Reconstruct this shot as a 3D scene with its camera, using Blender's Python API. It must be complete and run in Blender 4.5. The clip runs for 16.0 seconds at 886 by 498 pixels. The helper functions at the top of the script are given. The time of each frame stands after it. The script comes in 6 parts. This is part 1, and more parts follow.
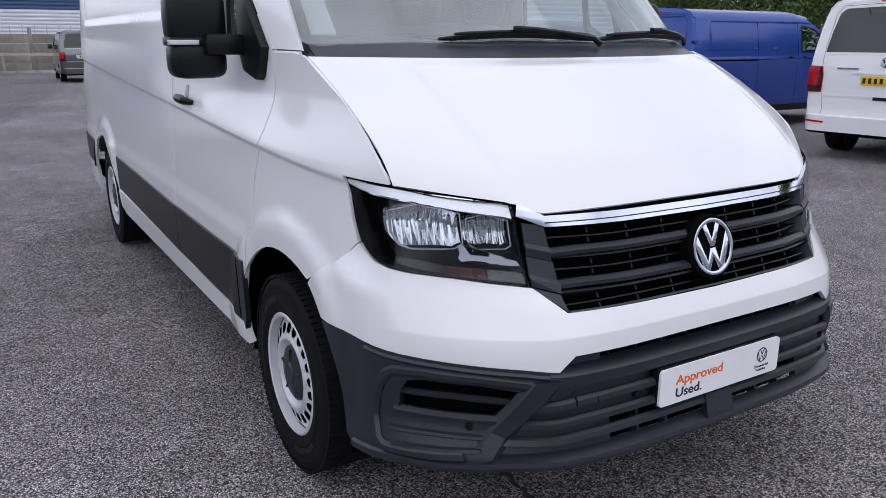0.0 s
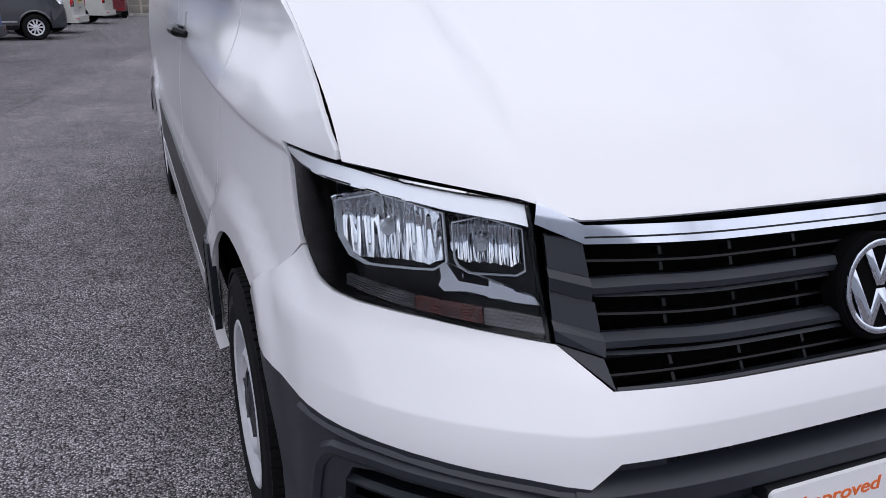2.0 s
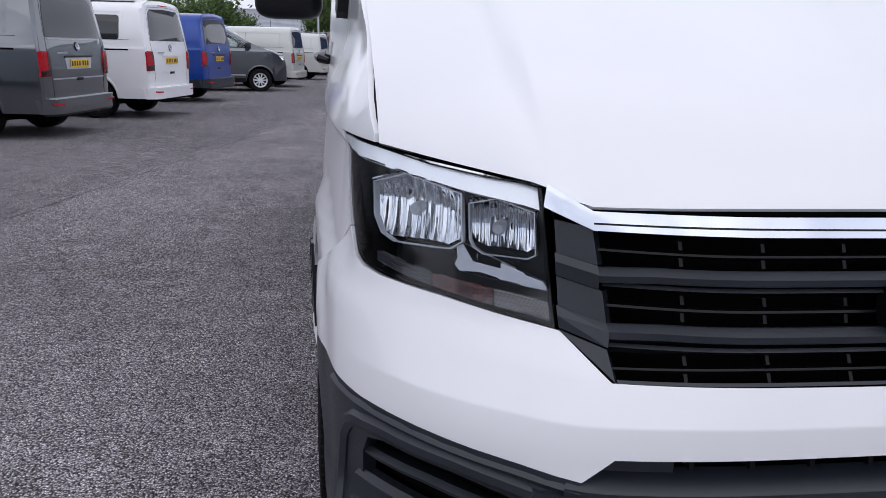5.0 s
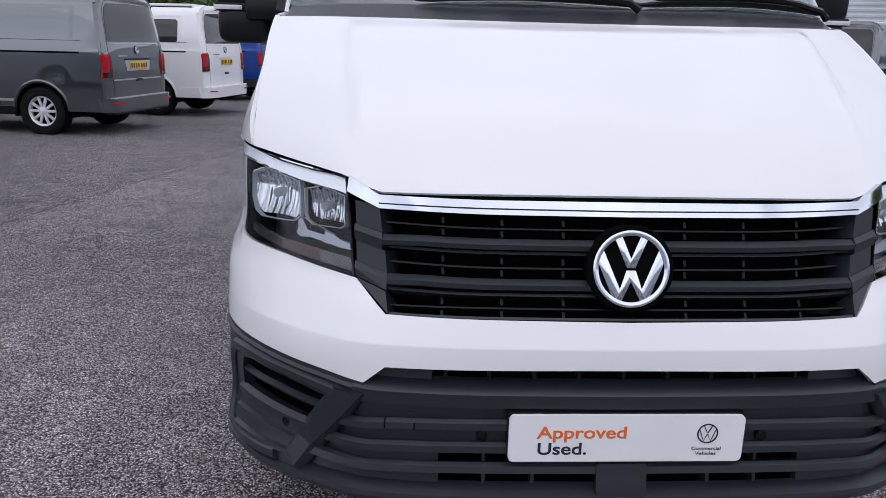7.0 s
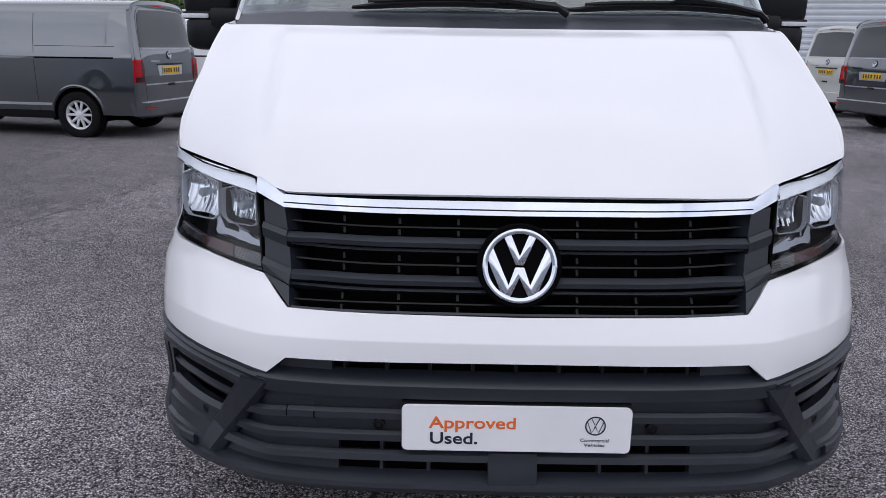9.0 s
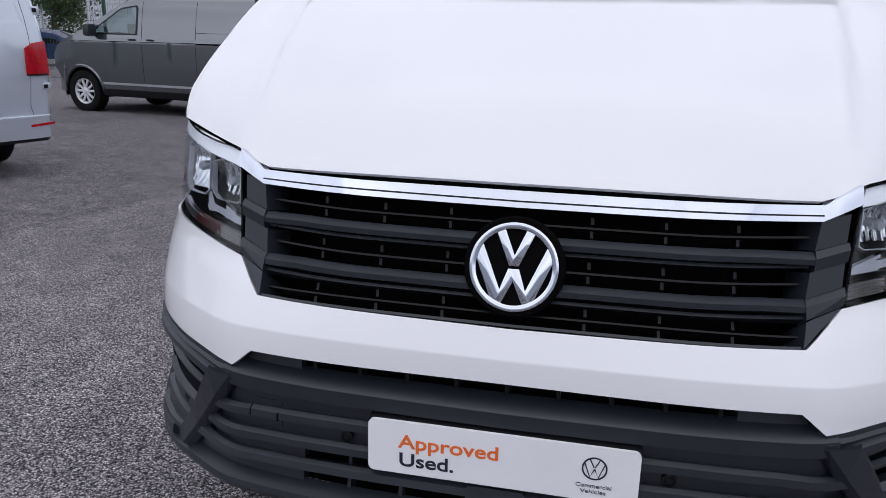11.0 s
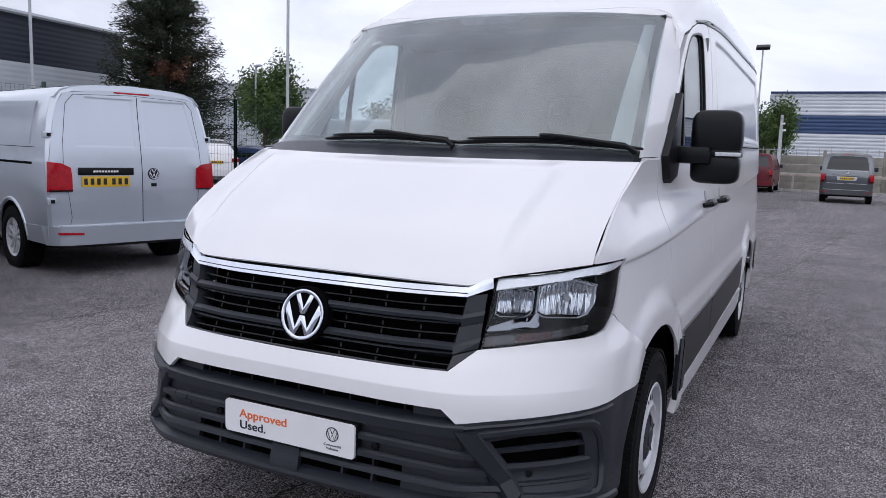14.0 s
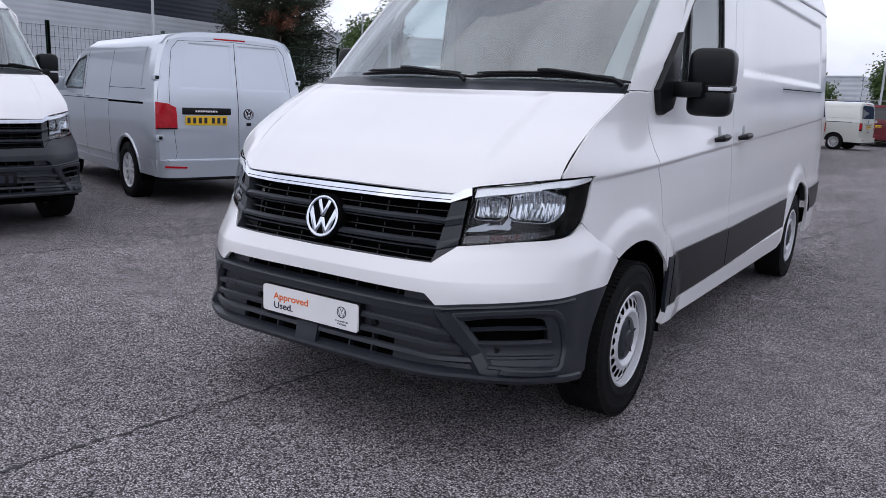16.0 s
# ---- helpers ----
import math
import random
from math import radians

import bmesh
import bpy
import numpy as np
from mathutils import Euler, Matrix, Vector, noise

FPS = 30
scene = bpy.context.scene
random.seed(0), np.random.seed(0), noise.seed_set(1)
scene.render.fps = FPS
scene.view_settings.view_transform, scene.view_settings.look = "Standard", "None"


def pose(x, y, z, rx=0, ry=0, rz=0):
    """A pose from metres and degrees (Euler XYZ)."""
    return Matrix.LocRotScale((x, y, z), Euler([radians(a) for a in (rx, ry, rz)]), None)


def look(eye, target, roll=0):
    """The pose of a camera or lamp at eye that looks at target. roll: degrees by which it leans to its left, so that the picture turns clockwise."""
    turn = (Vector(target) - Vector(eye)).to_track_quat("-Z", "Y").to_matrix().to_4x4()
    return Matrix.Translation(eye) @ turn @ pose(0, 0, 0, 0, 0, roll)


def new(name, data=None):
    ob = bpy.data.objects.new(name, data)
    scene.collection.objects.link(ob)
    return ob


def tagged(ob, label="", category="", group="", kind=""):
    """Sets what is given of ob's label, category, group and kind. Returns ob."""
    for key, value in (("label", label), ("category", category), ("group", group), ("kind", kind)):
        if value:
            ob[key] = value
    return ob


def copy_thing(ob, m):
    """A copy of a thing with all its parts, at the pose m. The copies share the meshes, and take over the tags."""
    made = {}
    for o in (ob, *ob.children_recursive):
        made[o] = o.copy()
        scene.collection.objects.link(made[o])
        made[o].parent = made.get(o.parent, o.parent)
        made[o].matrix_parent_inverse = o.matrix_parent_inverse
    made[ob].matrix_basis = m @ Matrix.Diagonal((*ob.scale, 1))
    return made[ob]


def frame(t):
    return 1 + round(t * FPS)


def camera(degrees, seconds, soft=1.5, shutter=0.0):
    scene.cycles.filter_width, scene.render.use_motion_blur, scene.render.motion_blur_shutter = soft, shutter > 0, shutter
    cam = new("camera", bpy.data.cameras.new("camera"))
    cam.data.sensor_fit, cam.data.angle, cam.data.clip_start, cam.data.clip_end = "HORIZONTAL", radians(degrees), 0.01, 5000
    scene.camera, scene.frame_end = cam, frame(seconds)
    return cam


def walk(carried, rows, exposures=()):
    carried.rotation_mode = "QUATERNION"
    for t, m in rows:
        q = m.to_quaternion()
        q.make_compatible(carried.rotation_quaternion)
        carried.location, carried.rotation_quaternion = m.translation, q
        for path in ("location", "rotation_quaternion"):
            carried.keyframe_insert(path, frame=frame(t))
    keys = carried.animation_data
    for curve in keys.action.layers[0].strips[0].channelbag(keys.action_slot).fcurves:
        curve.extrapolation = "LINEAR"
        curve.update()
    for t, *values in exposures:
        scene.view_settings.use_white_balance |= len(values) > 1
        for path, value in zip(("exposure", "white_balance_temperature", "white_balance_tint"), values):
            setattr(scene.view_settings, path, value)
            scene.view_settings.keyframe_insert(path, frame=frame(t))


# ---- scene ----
cam = camera(60.0, 16.0, soft=0.4)
PATH = [
    (0, (-1.802, -1.386, 1.462), (-0.798, 0.262, 0.933), 0.1),
    (0.5, (-1.661, -1.18, 1.45), (-0.693, 0.473, 0.875), 0.4),
    (1, (-1.569, -1.047, 1.438), (-0.644, 0.616, 0.824), 1.0),
    (1.5, (-1.361, -0.927, 1.387), (-0.531, 0.78, 0.759), 1.3),
    (2, (-1.184, -0.813, 1.359), (-0.465, 0.938, 0.714), 0.9),
    (2.5, (-1.093, -0.733, 1.314), (-0.478, 1.066, 0.692), 0.7),
    (3, (-1.038, -0.751, 1.268), (-0.519, 1.094, 0.697), 0.6),
    (5.5, (-0.854, -1.083, 1.249), (-0.635, 0.839, 0.744), 1.7),
    (6, (-0.701, -1.238, 1.287), (-0.529, 0.685, 0.768), 1.7),
    (6.5, (-0.586, -1.378, 1.328), (-0.451, 0.549, 0.808), 1.6),
    (7, (-0.493, -1.515, 1.337), (-0.389, 0.414, 0.821), 1.4),
    (7.5, (-0.392, -1.642, 1.351), (-0.313, 0.29, 0.84), 1.2),
    (8, (-0.29, -1.666, 1.37), (-0.24, 0.267, 0.858), 0.9),
    (10.5, (0.021, -1.389, 1.299), (-0.234, 0.523, 0.771), 1.4),
    (11, (0.158, -1.32, 1.286), (-0.246, 0.566, 0.757), 1.5),
    (11.5, (0.385, -1.262, 1.285), (-0.171, 0.588, 0.766), 1.4),
    (12, (0.574, -1.297, 1.296), (-0.137, 0.511, 0.82), 1.3),
    (12.5, (0.82, -1.458, 1.336), (0.022, 0.328, 0.921), 1.8),
    (13, (1.04, -1.588, 1.37), (0.201, 0.194, 1.022), 2.0),
    (13.5, (1.318, -1.778, 1.416), (0.461, 0.005, 1.121), 1.9),
    (14, (1.498, -1.972, 1.436), (0.627, -0.19, 1.175), 1.9),
    (14.5, (1.665, -2.165, 1.434), (0.765, -0.398, 1.177), 1.8),
    (15, (1.823, -2.251, 1.432), (0.868, -0.517, 1.151), 1.9),
    (15.5, (2.023, -2.258, 1.408), (1.0, -0.571, 1.077), 2.1),
    (16, (2.106, -2.204, 1.374), (1.013, -0.576, 0.98), 2.3),
]
walk(cam, [(t, look(eye, target, roll)) for t, eye, target, roll in PATH], [(0, .22), (3, .16), (8, .16), (13, .11), (16, .15)])

# ---- sky and light: an overcast summer day ----
world = bpy.data.worlds.new("overcast_sky")
scene.world = world
world.use_nodes = True
W = world.node_tree
W.nodes.clear()


def wnode(kind, **values):
    n = W.nodes.new(kind)
    for k, v in values.items():
        n.inputs[k].default_value = v
    return n


sky = W.nodes.new("ShaderNodeTexSky")
sky.sky_type, sky.sun_disc = "NISHITA", False
sky.sun_elevation, sky.sun_rotation = radians(61), radians(180)
sky.air_density, sky.dust_density = 1.0, 3.0
spot = W.nodes.new("ShaderNodeTexCoord")
flat = wnode("ShaderNodeMapping", Scale=(1.0, 1.0, 2.6))
W.links.new(spot.outputs["Generated"], flat.inputs["Vector"])
puffs = wnode("ShaderNodeTexNoise", Scale=2.3, Detail=7.0, Roughness=.55, Distortion=.4)
W.links.new(flat.outputs[0], puffs.inputs["Vector"])
ramp = W.nodes.new("ShaderNodeValToRGB")
ramp.color_ramp.elements[0].position, ramp.color_ramp.elements[0].color = .32, (4.9, 5.1, 6.1, 1)
ramp.color_ramp.elements[1].position, ramp.color_ramp.elements[1].color = .68, (9.0, 9.3, 10.8, 1)
W.links.new(puffs.outputs["Fac"], ramp.inputs["Fac"])
cover = wnode("ShaderNodeMix", Factor=.90)
cover.data_type = "RGBA"
W.links.new(sky.outputs[0], cover.inputs[6])
W.links.new(ramp.outputs[0], cover.inputs[7])
back = wnode("ShaderNodeBackground", Strength=.112)
level = wnode("ShaderNodeSeparateXYZ")
W.links.new(spot.outputs["Generated"], level.inputs[0])
haze = wnode("ShaderNodeMapRange")
haze.inputs[1].default_value, haze.inputs[2].default_value = .0, .9
haze.inputs[3].default_value, haze.inputs[4].default_value = 1.25, .95
W.links.new(level.outputs["Z"], haze.inputs[0])
shade = W.nodes.new("ShaderNodeVectorMath")
shade.operation = "SCALE"
W.links.new(cover.outputs[2], shade.inputs[0])
W.links.new(haze.outputs[0], shade.inputs["Scale"])
W.links.new(shade.outputs[0], back.inputs["Color"])
W.links.new(back.outputs[0], W.nodes.new("ShaderNodeOutputWorld").inputs["Surface"])

sun = new("sun", bpy.data.lights.new("sun", "SUN"))
sun.data.energy, sun.data.angle, sun.data.color = .50, radians(95), (1, .97, .93)
sun.matrix_world = look((0, -12, 22), (0, 0, 0))


# ---- materials ----
def material(name, color, rough=.5, metal=0.0, grain=0, grain_scale=60, mottle=.0, mottle_scale=3, bump=0.0, bump_scale=200, coat=0.0, ior=1.5, transmit=0.0):
    m = bpy.data.materials.new(name)
    m.use_nodes = True
    t = m.node_tree
    p = t.nodes["Principled BSDF"]
    p.inputs["Base Color"].default_value = (*color, 1)
    p.inputs["Roughness"].default_value, p.inputs["Metallic"].default_value = rough, metal
    p.inputs["IOR"].default_value, p.inputs["Coat Weight"].default_value = ior, coat
    p.inputs["Coat Roughness"].default_value = .04
    p.inputs["Transmission Weight"].default_value = transmit
    c = t.nodes.new("ShaderNodeTexCoord")

    def noise_of(scale, detail):
        n = t.nodes.new("ShaderNodeTexNoise")
        n.inputs["Scale"].default_value, n.inputs["Detail"].default_value = scale, detail
        t.links.new(c.outputs["Object"], n.inputs["Vector"])
        return n

    last = None
    for amount, scale, detail in ((mottle, mottle_scale, 5), (grain, grain_scale, 2)):
        if amount:
            n = noise_of(scale, detail)
            r = t.nodes.new("ShaderNodeMapRange")
            r.inputs[1].default_value, r.inputs[2].default_value = .3, .7
            r.inputs[3].default_value, r.inputs[4].default_value = 1 - amount, 1 + amount
            t.links.new(n.outputs["Fac"], r.inputs[0])
            x = t.nodes.new("ShaderNodeVectorMath")
            x.operation = "SCALE"
            if last:
                t.links.new(last, x.inputs[0])
            else:
                x.inputs[0].default_value = color
            t.links.new(r.outputs[0], x.inputs["Scale"])
            last = x.outputs[0]
    if last:
        t.links.new(last, p.inputs["Base Color"])
    if bump:
        b = t.nodes.new("ShaderNodeBump")
        b.inputs["Strength"].default_value, b.inputs["Distance"].default_value = bump, .002
        t.links.new(noise_of(bump_scale, 3).outputs["Fac"], b.inputs["Height"])
        t.links.new(b.outputs[0], p.inputs["Normal"])
    return m


def paint(name, color, flake=0.0, gloss=1.85, coat=1.0, haze=.015):
    m = material(name, color, rough=.42 - .14 * min(1, flake * 2), metal=flake, mottle=.02, mottle_scale=1.7, coat=coat, bump=.006, bump_scale=300)
    p = m.node_tree.nodes["Principled BSDF"]
    p.inputs["Coat IOR"].default_value, p.inputs["Coat Roughness"].default_value = gloss, haze
    return m


def pane_glass(name, tint, facing_gloss, slant_gloss=1.0):
    """Thin clear glass: what lies behind it, and a mirror image that grows at a slant."""
    m = bpy.data.materials.new(name)
    m.use_nodes = True
    t = m.node_tree
    t.nodes.clear()
    clear, shine = t.nodes.new("ShaderNodeBsdfTransparent"), t.nodes.new("ShaderNodeBsdfGlossy")
    clear.inputs["Color"].default_value = (*tint, 1)
    shine.inputs["Roughness"].default_value = 0
    slant = t.nodes.new("ShaderNodeLayerWeight")
    slant.inputs["Blend"].default_value = .5
    power = t.nodes.new("ShaderNodeMath")
    power.operation = "POWER"
    power.inputs[1].default_value = 4.5
    t.links.new(slant.outputs["Facing"], power.inputs[0])
    r = t.nodes.new("ShaderNodeMapRange")
    r.inputs[3].default_value, r.inputs[4].default_value = facing_gloss, slant_gloss
    t.links.new(power.outputs[0], r.inputs[0])
    mix = t.nodes.new("ShaderNodeMixShader")
    t.links.new(r.outputs[0], mix.inputs[0])
    t.links.new(clear.outputs[0], mix.inputs[1])
    t.links.new(shine.outputs[0], mix.inputs[2])
    t.links.new(mix.outputs[0], t.nodes.new("ShaderNodeOutputMaterial").inputs["Surface"])
    return m


WHITE = paint("white_paint", (.85, .85, .87), gloss=1.55, coat=1.0, haze=.12)
SILVER = paint("silver_paint", (.56, .61, .68), .5, 1.75)
GREY = paint("grey_paint", (.072, .083, .093), .8, 2.2)
STONE = paint("pale_grey_paint", (.52, .53, .50))
BLUE = paint("blue_paint", (.002, .045, .29), .30, 1.5, .6)
RED = paint("dark_red_paint", (.12, .004, .012), 0, 1.35, .5)
NAVY = paint("navy_paint", (.012, .035, .12))
PLASTIC = material("black_grained_plastic", (.0160, .0195, .0270), rough=.36, ior=1.52, grain=.25, grain_scale=900, mottle=.12, mottle_scale=9, bump=.18, bump_scale=1400)
SATIN = material("satin_black_plastic", (.006, .0065, .008), rough=.34, ior=1.33, mottle=.1, mottle_scale=12)
BLACK = material("matt_black", (.004, .004, .0045), rough=.8, mottle=.1, ior=1.08)
CHROME = material("chrome", (.68, .71, .77), rough=.07, metal=1, mottle=.03, mottle_scale=20)
ALLOY = material("silver_wheel_paint", (.70, .71, .74), rough=.34, metal=.3, mottle=.06, mottle_scale=14)
REFLECTOR = material("lamp_reflector", (.72, .74, .77), rough=.05, metal=1)
TRIM = material("light_lamp_trim", (.46, .48, .52), rough=.42, metal=.55)
RUBBER = material("tyre_rubber", (.010, .010, .011), ior=1.2, rough=.75, mottle=.25, mottle_scale=15, bump=.3, bump_scale=120)
SIDEWALL = material("sidewall_print", (.022, .022, .024), rough=.6, ior=1.3)
LENS = pane_glass("lamp_lens", (.97, .98, .99), .016, .4)
SCREEN = pane_glass("windscreen_glass", (.84, .90, .91), .19)
GLASS = pane_glass("clear_glass", (.88, .93, .93), .05)
TINT = material("dark_glass", (.012, .014, .016), rough=.02, mottle=.05, ior=1.62)
REDLENS = material("red_lamp", (.42, .005, .014), rough=.12, ior=1.4, coat=.15, mottle=.25, mottle_scale=35)
BROW = material("bright_lamp_brow", (.90, .91, .93), rough=.3, metal=.4)
GREYLENS = material("grey_lens", (.05, .05, .057), rough=.2, coat=.6, mottle=.3, mottle_scale=40)
AMBER = material("dark_amber_lens", (.060, .013, .009), rough=.2, coat=1, mottle=.3, mottle_scale=45)
RIBBED = material("ribbed_indicator_lens", (.13, .12, .125), rough=.2, coat=.6, mottle=.2, mottle_scale=40)
CLEARLENS = material("pale_lens", (.62, .64, .68), rough=.12, coat=1, mottle=.15, mottle_scale=40)
PLATE = material("plate_white", (.87, .87, .89), rough=.35, mottle=.03, mottle_scale=8)
YELLOW = material("plate_yellow", (.78, .48, .02), rough=.4, mottle=.05)
ORANGE = material("print_orange", (.80, .16, .03), rough=.5)
INK = material("print_navy", (.012, .016, .03), rough=.5)
CABIN = material("cabin_grey_plastic", (.16, .17, .175), rough=.7, mottle=.15, mottle_scale=7)
PALE = material("cabin_pale_trim", (.50, .52, .53), rough=.8, mottle=.06)
CLOTH = material("seat_cloth", (.085, .088, .095), rough=.95, grain=.4, grain_scale=400)
CONCRETE = material("concrete_panel", (.25, .235, .205), rough=.9, grain=.15, grain_scale=90, mottle=.35, mottle_scale=1.1, bump=.5, bump_scale=60)
KERB = material("kerb_concrete", (.38, .37, .35), rough=.9, mottle=.25, mottle_scale=2, grain=.1)
GALV = material("galvanised_steel", (.42, .44, .46), rough=.5, metal=.6, mottle=.12, mottle_scale=4)
TIMBER = material("weathered_rail", (.42, .37, .32), rough=.85, mottle=.2, mottle_scale=3, grain=.15)
FENCE = material("green_fence_paint", (.012, .05, .035), rough=.5, mottle=.1)
CLAD_WHITE = material("white_cladding", (.62, .65, .70), rough=.45, mottle=.08, mottle_scale=.6)
CLAD_BLUE = material("blue_cladding", (.03, .065, .16), rough=.45, mottle=.1, mottle_scale=.6)
CLAD_DARK = material("dark_cladding", (.020, .027, .042), rough=.5, mottle=.12, mottle_scale=.5)
CLAD_GREY = material("grey_cladding", (.50, .53, .57), rough=.5, mottle=.08, mottle_scale=.7)
BARK = material("bark", (.07, .05, .035), rough=.95, mottle=.3, mottle_scale=8, bump=.6, bump_scale=30)
LEAF = material("leaves", (.072, .120, .030), rough=.7, mottle=.5, mottle_scale=1.3)
NEEDLE = material("conifer_needles", (.024, .034, .019), rough=.85, mottle=.5, mottle_scale=1.2)
RUST = material("dead_needles", (.14, .055, .03), rough=.9, mottle=.4, mottle_scale=2)


def asphalt():
    m = material("asphalt", (.05, .05, .052), rough=.9, ior=1.22)
    t, p = m.node_tree, m.node_tree.nodes["Principled BSDF"]
    c = t.nodes.new("ShaderNodeTexCoord")

    def add(kind, **values):
        n = t.nodes.new(kind)
        for k, v in values.items():
            n.inputs[k].default_value = v
        if "Vector" in n.inputs and kind.startswith("ShaderNodeTex"):
            t.links.new(c.outputs["Object"], n.inputs["Vector"])
        return n

    def ranged(socket, a, b, lo, hi):
        r = add("ShaderNodeMapRange")
        for i, v in enumerate((a, b, lo, hi)):
            r.inputs[i + 1].default_value = v
        t.links.new(socket, r.inputs[0])
        return r.outputs[0]

    def times(a, b):
        n = t.nodes.new("ShaderNodeMath")
        n.operation = "MULTIPLY"
        t.links.new(a, n.inputs[0])
        t.links.new(b, n.inputs[1])
        return n.outputs[0]

    stones = add("ShaderNodeTexVoronoi", Scale=140.0)
    gaps = ranged(stones.outputs["Distance"], .27, .72, 1.0, .14)
    tint = add("ShaderNodeSeparateColor")
    t.links.new(stones.outputs["Color"], tint.inputs[0])
    each = ranged(tint.outputs[0], 0, 1, .30, 1.85)
    wide = ranged(add("ShaderNodeTexNoise", Scale=.45, Detail=6.0).outputs["Fac"], .3, .7, .82, 1.18)
    worn = ranged(add("ShaderNodeTexNoise", Scale=5.0, Detail=5.0).outputs["Fac"], .35, .7, .85, 1.15)
    fine = ranged(add("ShaderNodeTexNoise", Scale=330.0, Detail=2.0).outputs["Fac"], .38, .62, .35, 1.65)
    spot = add("ShaderNodeSeparateXYZ")
    t.links.new(c.outputs["Object"], spot.inputs[0])
    across = t.nodes.new("ShaderNodeMath")
    across.operation = "MULTIPLY_ADD"
    across.inputs[1].default_value = -.185
    t.links.new(spot.outputs["Y"], across.inputs[0])
    t.links.new(spot.outputs["X"], across.inputs[2])
    # strip beyond the left joint: darker asphalt, with some of the vans' shade painted in
    lane_and_shade = ranged(across.outputs[0], -4.30, -4.05, .84, 1.0)
    value = times(times(times(gaps, each), fine), times(times(wide, worn), lane_and_shade))
    tone = t.nodes.new("ShaderNodeVectorMath")
    tone.operation = "SCALE"
    tone.inputs[0].default_value = (.372, .346, .362)
    t.links.new(value, tone.inputs["Scale"])
    t.links.new(tone.outputs[0], p.inputs["Base Color"])
    b = add("ShaderNodeBump", Strength=.75, Distance=.006)
    t.links.new(ranged(stones.outputs["Distance"], 0, .8, 1, 0), b.inputs["Height"])
    t.links.new(b.outputs[0], p.inputs["Normal"])
    return m


ASPHALT = asphalt()
TAR = material("tar_joint", (.030, .029, .031), rough=.8, mottle=.3, mottle_scale=6, bump=.5, bump_scale=80)
DUST = material("pale_grit", (.30, .29, .27), rough=.95, mottle=.2)


# ---- building helpers ----
def part(name, data, mat, parent=None, label=""):
    """Links a bmesh or mesh as one mesh object."""
    if isinstance(data, bmesh.types.BMesh):
        mesh = bpy.data.meshes.new(name)
        data.to_mesh(mesh)
        data.free()
        mesh.shade_smooth()
        mesh.set_sharp_from_angle(angle=radians(32))
    else:
        mesh = data
    if not mesh.materials:
        mesh.materials.append(mat)
    ob = new(name, mesh)
    ob.parent = parent
    return tagged(ob, label)


def thing(name, label, category, m=None, group="", kind=""):
    """An Empty that carries the parts of a thing."""
    ob = new(name)
    ob.empty_display_size = .1
    if m is not None:
        ob.matrix_basis = m
    return tagged(ob, label, category, group, kind)


def box(bm, lo, hi, bevel=0.0, m=None):
    made = bmesh.ops.create_cube(bm, size=1)["verts"]
    lo, hi = Vector(lo), Vector(hi)
    bmesh.ops.transform(bm, matrix=Matrix.Translation((lo + hi) / 2) @ Matrix.Diagonal((*(hi - lo), 1)), verts=made)
    if bevel:
        edges = list({e for v in made for e in v.link_edges})
        done = bmesh.ops.bevel(bm, geom=edges, offset=bevel, segments=2, affect="EDGES", profile=.6)
        made = list({v for f in done["faces"] for v in f.verts} | {v for v in made if v.is_valid})
    if m is not None:
        bmesh.ops.transform(bm, matrix=m, verts=made)
    return bm


def boxes(*rows, bevel=0.0):
    bm = bmesh.new()
    for lo, hi in rows:
        box(bm, lo, hi, bevel)
    return bm


def tube(bm, points, radius, sides=8, ends=True):
    """A round bar through points; radius may be one number or one for each point."""
    points = [Vector(p) for p in points]
    radii = radius if isinstance(radius, (list, tuple)) else [radius] * len(points)
    rings = []
    for i, p in enumerate(points):
        way = (points[min(i + 1, len(points) - 1)] - points[max(i - 1, 0)]).normalized()
        a = way.orthogonal().normalized() if i == 0 else (a - way * a.dot(way)).normalized()
        b = way.cross(a)
        rings.append([bm.verts.new(p + radii[i] * (math.cos(k * math.tau / sides) * a + math.sin(k * math.tau / sides) * b)) for k in range(sides)])
    for r, q in zip(rings, rings[1:]):
        for k in range(sides):
            bm.faces.new((r[k], r[(k + 1) % sides], q[(k + 1) % sides], q[k]))
    if ends:
        bm.faces.new(rings[0][::-1])
        bm.faces.new(rings[-1])
    return bm


def turned(profile, count=48, closed=False):
    """A lathe about the x axis: profile rows of (x, radius)."""
    bm = bmesh.new()
    rings = [[bm.verts.new((x, r * math.cos(k * math.tau / count), r * math.sin(k * math.tau / count))) for k in range(count)] if r > 1e-6 else [bm.verts.new((x, 0, 0))] for x, r in profile]
    pairs = list(zip(rings, rings[1:])) + ([(rings[-1], rings[0])] if closed else [])
    for a, b in pairs:
        for k in range(count):
            n = (k + 1) % count
            if len(a) == 1 and len(b) == 1:
                continue
            if len(a) == 1:
                bm.faces.new((a[0], b[n], b[k]))
            elif len(b) == 1:
                bm.faces.new((a[k], a[n], b[0]))
            else:
                bm.faces.new((a[k], a[n], b[n], b[k]))
    bmesh.ops.recalc_face_normals(bm, faces=bm.faces)
    return bm


